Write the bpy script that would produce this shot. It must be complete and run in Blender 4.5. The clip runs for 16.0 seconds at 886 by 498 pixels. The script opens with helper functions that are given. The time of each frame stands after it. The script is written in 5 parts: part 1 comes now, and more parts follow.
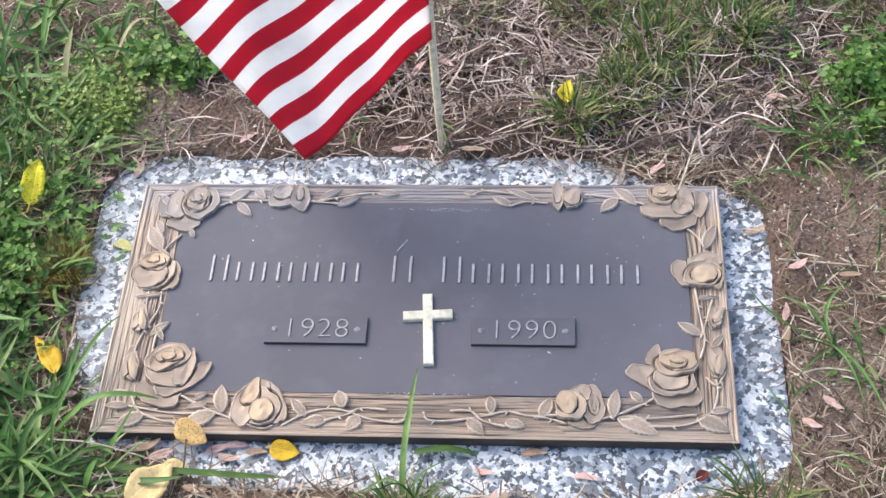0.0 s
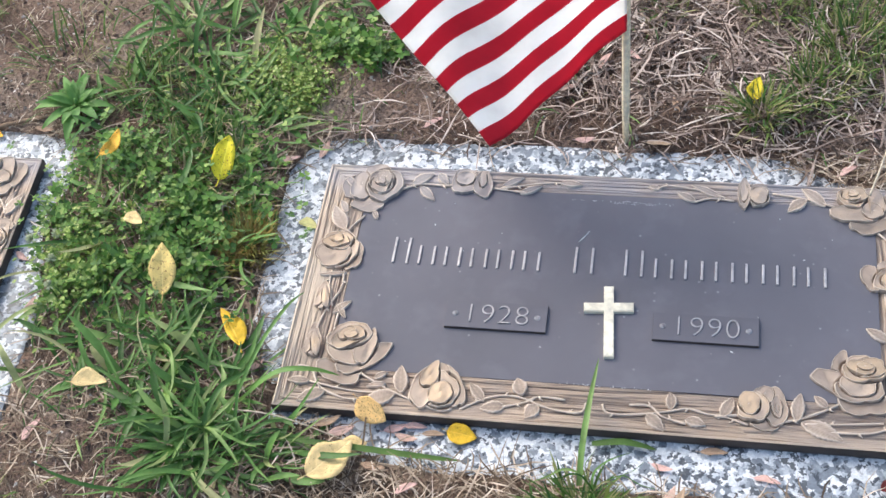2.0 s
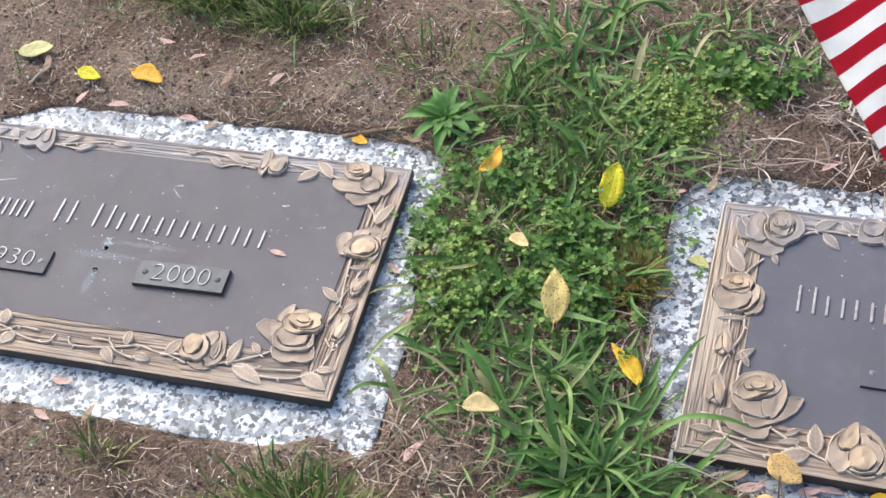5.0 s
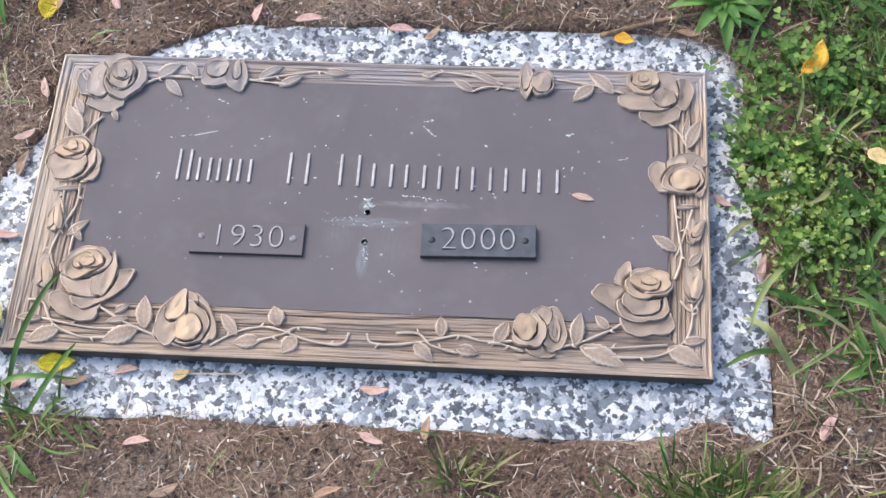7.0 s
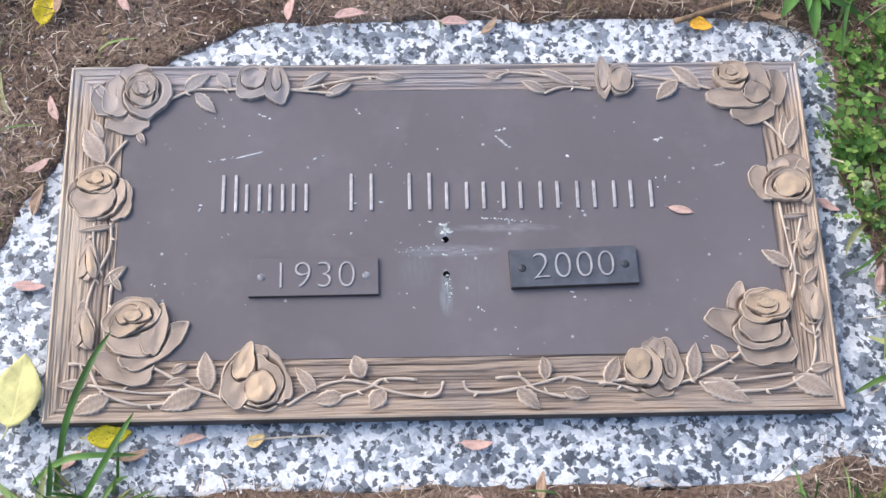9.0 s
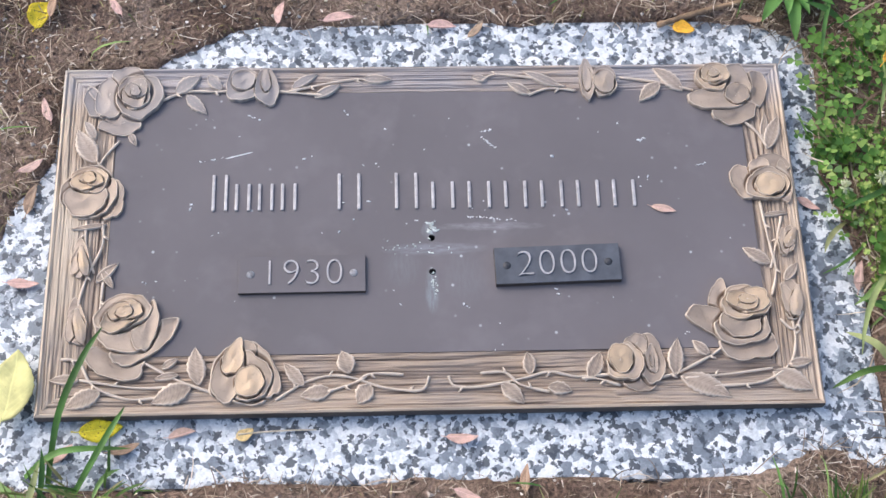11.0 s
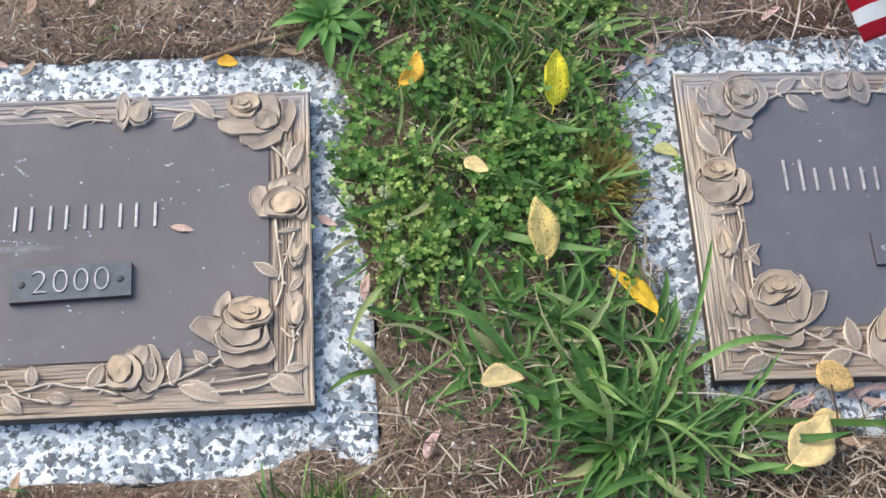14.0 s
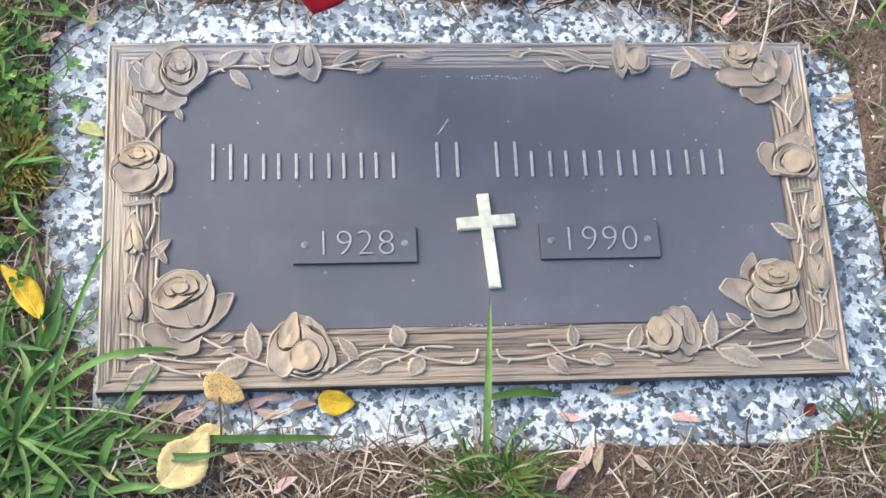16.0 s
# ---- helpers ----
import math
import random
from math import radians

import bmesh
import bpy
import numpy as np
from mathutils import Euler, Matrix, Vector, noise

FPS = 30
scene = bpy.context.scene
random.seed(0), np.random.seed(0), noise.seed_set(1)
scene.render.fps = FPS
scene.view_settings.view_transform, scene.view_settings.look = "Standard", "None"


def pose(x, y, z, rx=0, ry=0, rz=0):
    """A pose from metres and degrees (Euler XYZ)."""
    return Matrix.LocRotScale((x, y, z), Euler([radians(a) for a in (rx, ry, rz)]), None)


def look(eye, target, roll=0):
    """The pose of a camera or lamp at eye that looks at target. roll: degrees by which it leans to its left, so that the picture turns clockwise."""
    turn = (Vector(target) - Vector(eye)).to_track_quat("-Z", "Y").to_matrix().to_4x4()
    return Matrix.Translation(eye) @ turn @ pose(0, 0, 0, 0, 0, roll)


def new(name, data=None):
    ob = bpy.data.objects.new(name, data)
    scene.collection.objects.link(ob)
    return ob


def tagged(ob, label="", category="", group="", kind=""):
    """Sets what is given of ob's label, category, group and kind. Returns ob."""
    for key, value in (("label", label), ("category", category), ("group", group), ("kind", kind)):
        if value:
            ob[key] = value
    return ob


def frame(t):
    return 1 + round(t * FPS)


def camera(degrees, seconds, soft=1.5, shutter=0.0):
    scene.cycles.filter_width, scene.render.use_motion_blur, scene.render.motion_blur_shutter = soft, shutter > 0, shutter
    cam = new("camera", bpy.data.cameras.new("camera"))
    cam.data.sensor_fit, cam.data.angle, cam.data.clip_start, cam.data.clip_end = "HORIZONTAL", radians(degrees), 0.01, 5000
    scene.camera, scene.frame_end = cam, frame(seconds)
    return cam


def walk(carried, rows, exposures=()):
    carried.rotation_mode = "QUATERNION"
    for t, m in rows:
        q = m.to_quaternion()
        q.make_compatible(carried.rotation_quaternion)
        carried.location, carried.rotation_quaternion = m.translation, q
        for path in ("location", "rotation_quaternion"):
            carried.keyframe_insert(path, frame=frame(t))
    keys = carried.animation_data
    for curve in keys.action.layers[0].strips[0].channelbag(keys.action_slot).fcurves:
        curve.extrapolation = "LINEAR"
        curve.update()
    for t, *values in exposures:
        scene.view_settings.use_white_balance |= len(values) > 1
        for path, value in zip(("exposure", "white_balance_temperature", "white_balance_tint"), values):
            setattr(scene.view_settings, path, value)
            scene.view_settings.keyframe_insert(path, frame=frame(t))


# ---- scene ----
cam = camera(35.7, 16.0)
PATH = [
    (0, (0.128, -0.776, 1.143), (-0.024, 0.418, -0.454), -5.4),
    (0.5, (0.123, -0.774, 1.145), (-0.05, 0.41, -0.458), -5.9),
    (1, (0.117, -0.776, 1.142), (-0.104, 0.404, -0.458), -7.1),
    (1.5, (0.098, -0.776, 1.146), (-0.179, 0.392, -0.453), -8.5),
    (2, (0.075, -0.785, 1.146), (-0.263, 0.382, -0.443), -9.7),
    (2.5, (0.054, -0.79, 1.144), (-0.351, 0.372, -0.433), -11.1),
    (3, (0.03, -0.79, 1.14), (-0.443, 0.364, -0.424), -12.5),
    (3.5, (-0.012, -0.794, 1.137), (-0.532, 0.36, -0.412), -12.8),
    (4, (-0.056, -0.803, 1.121), (-0.624, 0.361, -0.403), -13.1),
    (4.2, (-0.073, -0.808, 1.108), (-0.659, 0.365, -0.403), -13.1),
    (6.3, (-0.57, -0.713, 1.127), (-0.879, 0.325, -0.555), -4.7),
    (6.5, (-0.628, -0.688, 1.119), (-0.904, 0.307, -0.594), -6.0),
    (7, (-0.776, -0.597, 1.094), (-0.931, 0.294, -0.69), -5.5),
    (7.5, (-0.888, -0.484, 1.074), (-0.92, 0.378, -0.73), 2.1),
    (8, (-0.931, -0.469, 1.026), (-0.945, 0.332, -0.806), -0.1),
    (8.5, (-0.958, -0.465, 1.021), (-0.933, 0.307, -0.824), 1.8),
    (9, (-0.977, -0.451, 1.025), (-0.914, 0.312, -0.823), 4.7),
    (11.5, (-0.959, -0.486, 1.038), (-0.899, 0.317, -0.793), 4.2),
    (12, (-0.95, -0.499, 1.038), (-0.891, 0.321, -0.785), 4.1),
    (12.5, (-0.934, -0.505, 1.045), (-0.851, 0.318, -0.776), 5.5),
    (13, (-0.898, -0.52, 1.051), (-0.774, 0.319, -0.76), 7.3),
    (13.5, (-0.769, -0.527, 1.072), (-0.653, 0.317, -0.737), 6.3),
    (14, (-0.574, -0.566, 1.068), (-0.491, 0.348, -0.709), 3.3),
    (14.5, (-0.446, -0.542, 1.078), (-0.291, 0.328, -0.716), 6.6),
    (15, (-0.371, -0.494, 1.083), (-0.123, 0.292, -0.739), 12.3),
    (15.5, (-0.281, -0.451, 1.078), (-0.019, 0.268, -0.77), 14.9),
    (16, (-0.144, -0.418, 1.081), (0.061, 0.249, -0.793), 15.1),
]
walk(cam, [(t, look(eye, target, roll)) for t, eye, target, roll in PATH], exposures=[(0.0, 0.67, 6120, 8), (2.0, 0.65, 6160, 6), (4.2, 0.63, 6200, 5), (6.5, 0.48, 6100, 10), (8.0, 0.46, 6000, 10), (9.2, 0.46, 5980, 10), (11.5, 0.45, 6050, 9), (12.5, 0.45, 6070, 8), (13.5, 0.46, 6080, 5), (15.0, 0.62, 6120, 2), (16.0, 0.67, 6000, 2)])

# ---- light: an overcast day, wide soft sun beyond the markers, to the left ----
SUN_EL, SUN_AZ = 44.0, -55.0
world = bpy.data.worlds.new("world")
scene.world = world
world.use_nodes = True
wt = world.node_tree
sky = wt.nodes.new("ShaderNodeTexSky")
sky.sky_type = "NISHITA"
sky.sun_disc = False
sky.sun_elevation, sky.sun_rotation = radians(SUN_EL), radians(SUN_AZ)
sky.air_density, sky.dust_density, sky.ozone_density = 1.0, 4.0, 1.0
wt.links.new(sky.outputs[0], wt.nodes["Background"].inputs[0])
wt.nodes["Background"].inputs[1].default_value = 0.19
sun = new("sun", bpy.data.lights.new("sun", "SUN"))
sun.data.energy, sun.data.angle, sun.data.color = 0.6, radians(50), (1.0, 0.96, 0.9)
az, el = radians(SUN_AZ), radians(SUN_EL)
sun.matrix_world = look((0, 0, 0), (-math.sin(az) * math.cos(el), -math.cos(az) * math.cos(el), -math.sin(el)))


# ---- materials ----
class Nodes:
    """Short hand for one node material."""

    def __init__(self, name, rough=0.6, metal=0.0, spec=0.5):
        self.m = bpy.data.materials.new(name)
        self.m.use_nodes = True
        self.t = self.m.node_tree
        self.b = self.t.nodes["Principled BSDF"]
        self.b.inputs["Roughness"].default_value = rough
        self.b.inputs["Metallic"].default_value = metal
        self.b.inputs["Specular IOR Level"].default_value = spec

    def add(self, kind):
        return self.t.nodes.new(kind)

    def put(self, value, socket):
        if isinstance(value, bpy.types.NodeSocket):
            self.t.links.new(value, socket)
        elif isinstance(value, tuple) and len(value) == 3 and socket.type == "RGBA":
            socket.default_value = (*value, 1)
        else:
            socket.default_value = value

    def coords(self, scale=(1, 1, 1), kind="Object", warp=0.0, warp_scale=50.0):
        out = self.add("ShaderNodeTexCoord").outputs[kind]
        mp = self.add("ShaderNodeMapping")
        mp.inputs["Scale"].default_value = scale
        self.t.links.new(out, mp.inputs[0])
        out = mp.outputs[0]
        if warp:
            n = self.add("ShaderNodeTexNoise")
            n.inputs["Scale"].default_value = warp_scale
            self.t.links.new(out, n.inputs["Vector"])
            v = self.add("ShaderNodeVectorMath")
            v.operation = "MULTIPLY_ADD"
            v.inputs[1].default_value = (warp, warp, warp)
            self.t.links.new(n.outputs["Color"], v.inputs[0])
            self.t.links.new(out, v.inputs[2])
            out = v.outputs[0]
        return out

    def noise(self, scale, detail=3.0, at=None, rough=0.55):
        n = self.add("ShaderNodeTexNoise")
        self.put(at if at is not None else self.coords(), n.inputs["Vector"])
        n.inputs["Scale"].default_value, n.inputs["Detail"].default_value, n.inputs["Roughness"].default_value = scale, detail, rough
        return n.outputs["Fac"]

    def voronoi(self, scale, at=None, out="Color", feature="F1"):
        n = self.add("ShaderNodeTexVoronoi")
        n.feature = feature
        self.put(at if at is not None else self.coords(), n.inputs["Vector"])
        n.inputs["Scale"].default_value = scale
        return n.outputs[out]

    def ramp(self, fac, *stops, constant=False):
        n = self.add("ShaderNodeValToRGB")
        if constant:
            n.color_ramp.interpolation = "CONSTANT"
        e = n.color_ramp.elements
        while len(e) < len(stops):
            e.new(0.5)
        for k, (p, c) in enumerate(stops):
            e[k].position = p
            e[k].color = (*c, 1) if isinstance(c, tuple) else (c, c, c, 1)
        self.put(fac, n.inputs[0])
        return n.outputs[0]

    def mix(self, fac, a, b, mode="MIX"):
        n = self.add("ShaderNodeMix")
        n.data_type, n.blend_type = "RGBA", mode
        self.put(fac, n.inputs[0])
        self.put(a, n.inputs[6])
        self.put(b, n.inputs[7])
        return n.outputs[2]

    def math(self, op, a, b=0.0):
        n = self.add("ShaderNodeMath")
        n.operation = op
        self.put(a, n.inputs[0])
        self.put(b, n.inputs[1])
        return n.outputs[0]

    def island(self):
        return self.add("ShaderNodeNewGeometry").outputs["Random Per Island"]

    def chance(self):
        return self.add("ShaderNodeObjectInfo").outputs["Random"]

    def height(self):
        s = self.add("ShaderNodeSeparateXYZ")
        self.put(self.add("ShaderNodeTexCoord").outputs["Object"], s.inputs[0])
        return s.outputs["Z"]

    def done(self, colour=None, rough=None, bump=None, strength=0.3, distance=0.001):
        if colour is not None:
            self.put(colour, self.b.inputs["Base Color"])
        if rough is not None:
            self.put(rough, self.b.inputs["Roughness"])
        if bump is not None:
            n = self.add("ShaderNodeBump")
            n.inputs["Strength"].default_value, n.inputs["Distance"].default_value = strength, distance
            self.put(bump, n.inputs["Height"])
            self.put(n.outputs[0], self.b.inputs["Normal"])
        return self.m


def make_soil():
    n = Nodes("soil", 0.95, spec=0.2)
    big = n.ramp(n.noise(7, 4), (0.35, (0.15, 0.094, 0.066)), (0.5, (0.27, 0.182, 0.133)), (0.68, (0.4, 0.295, 0.222)))
    grit = n.ramp(n.noise(260, 5, rough=0.7), (0.35, 0.4), (0.55, 1.0), (0.7, 1.5))
    s = n.add("ShaderNodeSeparateXYZ")
    n.put(n.add("ShaderNodeTexCoord").outputs["Object"], s.inputs[0])
    away = n.math("MAXIMUM", n.math("SUBTRACT", n.math("ABSOLUTE", n.math("ADD", s.outputs[0], 0.36)), 1.25), n.math("SUBTRACT", n.math("ABSOLUTE", n.math("SUBTRACT", s.outputs[1], 0.13)), 0.72))
    # Two soft-edged ovals of darker brown soil.
    for x, y, rx, ry in ((0.08, 0.3, 0.36, 0.14), (-0.2, -0.27, 0.24, 0.07)):
        u = n.math("DIVIDE", n.math("SUBTRACT", s.outputs[0], x), rx)
        v = n.math("DIVIDE", n.math("SUBTRACT", s.outputs[1], y), ry)
        dark_soil = n.ramp(n.math("ADD", n.math("ADD", n.math("MULTIPLY", u, u), n.math("MULTIPLY", v, v)), n.noise(9, 4)), (0.9, 0.8), (1.5, 0.0))
        big = n.mix(dark_soil, big, (0.105, 0.066, 0.047))
    turf = n.math("MULTIPLY", n.ramp(away, (0.0, 0.0), (0.6, 1.0)), n.ramp(n.noise(1.6, 6, rough=0.7), (0.36, 0.0), (0.56, 0.95)))
    big = n.mix(turf, big, n.ramp(n.noise(30, 5, rough=0.7), (0.35, (0.05, 0.085, 0.022)), (0.65, (0.14, 0.18, 0.06))))
    c = n.mix(1.0, big, grit, "MULTIPLY")
    crumbs = n.voronoi(430, n.coords(warp=0.01, warp_scale=90), out="Distance")
    h = n.math("ADD", n.noise(170, 6, rough=0.7), n.math("MULTIPLY", crumbs, -0.5))
    return n.done(c, bump=h, strength=0.9, distance=0.004)


def make_granite():
    """White and blue-grey feldspar crystals of about a centimetre, with clusters of small dark mica between."""
    n = Nodes("granite", 0.42, spec=0.5)
    at = n.coords(warp=0.011, warp_scale=150)
    s = n.add("ShaderNodeSeparateColor")
    n.put(n.voronoi(135, at), s.inputs[0])
    grain = n.math("ADD", n.math("MULTIPLY", s.outputs[0], 0.62), n.math("MULTIPLY", n.noise(75, 4, rough=0.65), 0.5))
    c = n.ramp(grain, (0.0, (0.15, 0.17, 0.192)), (0.36, (0.215, 0.24, 0.27)), (0.46, (0.34, 0.37, 0.405)), (0.54, (0.51, 0.54, 0.57)), (0.64, (0.69, 0.71, 0.72)), (0.8, (0.81, 0.815, 0.81)))
    c = n.mix(1.0, c, n.ramp(n.noise(300, 4, rough=0.7), (0.3, 0.78), (0.7, 1.12)), "MULTIPLY")
    s2 = n.add("ShaderNodeSeparateColor")
    n.put(n.voronoi(250, n.coords(warp=0.006, warp_scale=330)), s2.inputs[0])
    mica = n.math("ADD", n.math("MULTIPLY", s2.outputs[1], 0.8), n.math("MULTIPLY", n.noise(70, 3), 0.5))
    c = n.mix(n.ramp(mica, (0.86, 0.0), (0.91, 0.9)), c, (0.04, 0.048, 0.06))
    c = n.mix(n.ramp(n.noise(9, 5), (0.55, 0.0), (0.8, 0.4)), c, (0.22, 0.19, 0.16))
    return n.done(c, rough=n.ramp(grain, (0.3, 0.3), (0.6, 0.55)), bump=n.noise(300, 3), strength=0.15, distance=0.0005)


def worn_highlight(n, lo=0.5, hi=0.6):
    """Convex edges of a casting by curvature: rubbed bare metal and painted-in rim highlights."""
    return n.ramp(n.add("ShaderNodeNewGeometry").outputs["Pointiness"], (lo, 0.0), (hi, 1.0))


def make_bronze():
    """Relief of the casting: dark oxide finish, buffed to golden brown on the high parts; curvature paints shade into
    creases and highlights onto edges.
    """
    n = Nodes("relief_bronze", 0.45, metal=0.25)
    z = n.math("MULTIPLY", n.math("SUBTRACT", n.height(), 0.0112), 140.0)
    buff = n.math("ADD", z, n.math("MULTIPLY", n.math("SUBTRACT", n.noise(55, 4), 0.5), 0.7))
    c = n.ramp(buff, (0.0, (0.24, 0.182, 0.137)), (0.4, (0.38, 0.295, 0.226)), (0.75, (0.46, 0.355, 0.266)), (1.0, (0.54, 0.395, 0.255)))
    pat = n.ramp(n.noise(16, 4), (0.48, 0.0), (0.72, 0.35))
    c = n.mix(pat, c, (0.29, 0.235, 0.195))
    c = n.mix(n.ramp(n.noise(330, 4), (0.58, 0.0), (0.7, 0.2)), c, (0.18, 0.13, 0.1))
    c = n.mix(1.0, c, n.ramp(n.chance(), (0.0, 0.82), (1.0, 1.12)), "MULTIPLY")
    # Darkens concave creases: oxide, with their shade also put into the colour.
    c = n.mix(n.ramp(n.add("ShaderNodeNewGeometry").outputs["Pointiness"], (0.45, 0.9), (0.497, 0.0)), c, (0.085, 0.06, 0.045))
    s = n.add("ShaderNodeSeparateXYZ")
    n.put(n.add("ShaderNodeTexCoord").outputs["Object"], s.inputs[0])
    high = n.math("ADD", s.outputs[1], n.math("MULTIPLY", s.outputs[0], -0.12))
    # Greyer towards the top border, broken up by noise.
    grey_top = n.math("MULTIPLY", n.ramp(high, (0.095, 0.0), (0.14, 0.9)), n.ramp(n.noise(14, 4), (0.33, 0.35), (0.55, 1.0)))
    c = n.mix(grey_top, c, (0.27, 0.245, 0.24))
    # Pale tint on convex rims: rubbed metal plus a painted highlight.
    c = n.mix(worn_highlight(n, 0.512, 0.575), c, (0.64, 0.535, 0.43))
    return n.done(c, rough=n.ramp(n.noise(45, 3), (0.3, 0.5), (0.7, 0.66)), bump=n.noise(520, 4), strength=0.3)


def make_frame_bronze():
    """Border with a bark-like grain that runs along each side and meets in mitres."""
    n = Nodes("frame_bronze", 0.5, metal=0.25)
    s = n.add("ShaderNodeSeparateXYZ")
    n.put(n.add("ShaderNodeTexCoord").outputs["Object"], s.inputs[0])
    dx = n.math("SUBTRACT", 0.305, n.math("ABSOLUTE", s.outputs[0]))
    dy = n.math("SUBTRACT", 0.1525, n.math("ABSOLUTE", s.outputs[1]))
    upright = n.math("LESS_THAN", dx, dy)
    grain = n.mix(upright, n.noise(1.0, 6, n.coords((11, 620, 1)), 0.75), n.noise(1.0, 6, n.coords((620, 11, 1)), 0.75))
    # Colour follows depth: cut grooves take the dark end, ridges the pale.
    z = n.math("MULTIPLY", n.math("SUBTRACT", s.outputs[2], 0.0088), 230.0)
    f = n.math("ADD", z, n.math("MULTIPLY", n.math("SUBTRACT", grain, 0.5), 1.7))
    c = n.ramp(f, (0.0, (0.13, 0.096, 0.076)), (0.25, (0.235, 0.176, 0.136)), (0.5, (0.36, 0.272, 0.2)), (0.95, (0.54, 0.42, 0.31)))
    pat = n.ramp(n.noise(13, 5), (0.45, 0.0), (0.68, 0.45))
    c = n.mix(pat, c, (0.32, 0.28, 0.255))
    # Grey tones replace the brown along the upper side.
    grey_top = n.math("MULTIPLY", n.ramp(s.outputs[1], (0.11, 0.0), (0.138, 0.9)), n.ramp(n.noise(11, 4), (0.36, 0.3), (0.56, 1.0)))
    c = n.mix(grey_top, c, n.ramp(grain, (0.35, (0.27, 0.243, 0.24)), (0.65, (0.47, 0.43, 0.425))))
    bleach = n.math("MULTIPLY", n.ramp(n.math("MULTIPLY", s.outputs[0], -1.0), (0.27, 0.0), (0.296, 0.6)), n.ramp(n.noise(9, 4), (0.38, 0.2), (0.58, 1.0)))
    c = n.mix(bleach, c, (0.62, 0.53, 0.41))
    return n.done(c, rough=n.ramp(n.noise(45, 3), (0.3, 0.42), (0.7, 0.66)), bump=grain, strength=0.6, distance=0.0014)


def make_panel(name, base, marks, stains=()):
    n = Nodes(name, 0.5, metal=0.0, spec=0.32)
    c = n.mix(n.ramp(n.noise(6, 5), (0.35, 0.0), (0.7, 1.0)), base, tuple(v * 1.22 for v in base))
    c = n.mix(n.ramp(n.noise(28, 5), (0.52, 0.0), (0.75, 0.35)), c, tuple(v * 1.5 + 0.02 for v in base))
    spot = n.math("MULTIPLY", n.ramp(n.voronoi(75, out="Distance"), (0.05, 1.0), (0.12, 0.0)), n.ramp(n.noise(16, 2), (0.5, 0.0), (0.62, 1.0)))
    c = n.mix(n.math("MULTIPLY", spot, marks), c, (0.55, 0.56, 0.56))
    s = n.add("ShaderNodeSeparateXYZ")
    n.put(n.coords(warp=0.004, warp_scale=120), s.inputs[0])
    for x, y, rx, ry, amount, tint in stains:
        u = n.math("DIVIDE", n.math("SUBTRACT", s.outputs[0], x), rx)
        v = n.math("DIVIDE", n.math("SUBTRACT", s.outputs[1], y), ry)
        reach = n.math("ADD", n.math("MULTIPLY", u, u), n.math("MULTIPLY", v, v))
        streak = n.ramp(n.noise(1.0, 4, n.coords((420, 90, 1) if ry > rx else (90, 420, 1)), 0.7), (0.36, 0.15), (0.6, 1.0))
        c = n.mix(n.math("MULTIPLY", n.ramp(reach, (0.0, amount), (1.0, 0.0)), streak), c, tint)
    return n.done(c, rough=n.ramp(n.noise(30, 4), (0.3, 0.55), (0.7, 0.72)), bump=n.noise(900, 3), strength=0.15, distance=0.0004)


def make_plain(name, colour, rough=0.5, metal=0.0, grain=120, spread=0.25, bump=0.2, depth=0.0005):
    n = Nodes(name, rough, metal)
    v = n.ramp(n.noise(grain, 4), (0.3, 1 - spread), (0.7, 1 + spread))
    v2 = n.ramp(n.noise(grain / 7, 3), (0.3, 1 - spread * 0.6), (0.7, 1 + spread * 0.6))
    c = n.mix(1.0, n.mix(1.0, colour, v, "MULTIPLY"), v2, "MULTIPLY")
    return n.done(c, bump=n.noise(grain * 3, 3), strength=bump, distance=depth)


def make_blades(name, *stops, rough=0.5, trans=0.22, grain=60, single=False):
    """Blades and strands: each island, or each single object, takes its own tone."""
    n = Nodes(name, rough, spec=0.35)
    c = n.ramp(n.chance() if single else n.island(), *stops)
    c = n.mix(1.0, c, n.ramp(n.noise(grain, 3), (0.3, 0.72), (0.7, 1.25)), "MULTIPLY")
    n.b.inputs["Subsurface Weight"].default_value = 0.0
    n.done(c)
    if trans:
        tr = n.add("ShaderNodeBsdfTranslucent")
        n.put(c, tr.inputs[0])
        mx = n.add("ShaderNodeMixShader")
        mx.inputs[0].default_value = trans
        n.t.links.new(n.b.outputs[0], mx.inputs[1])
        n.t.links.new(tr.outputs[0], mx.inputs[2])
        n.t.links.new(mx.outputs[0], n.t.nodes["Material Output"].inputs[0])
    return n.m


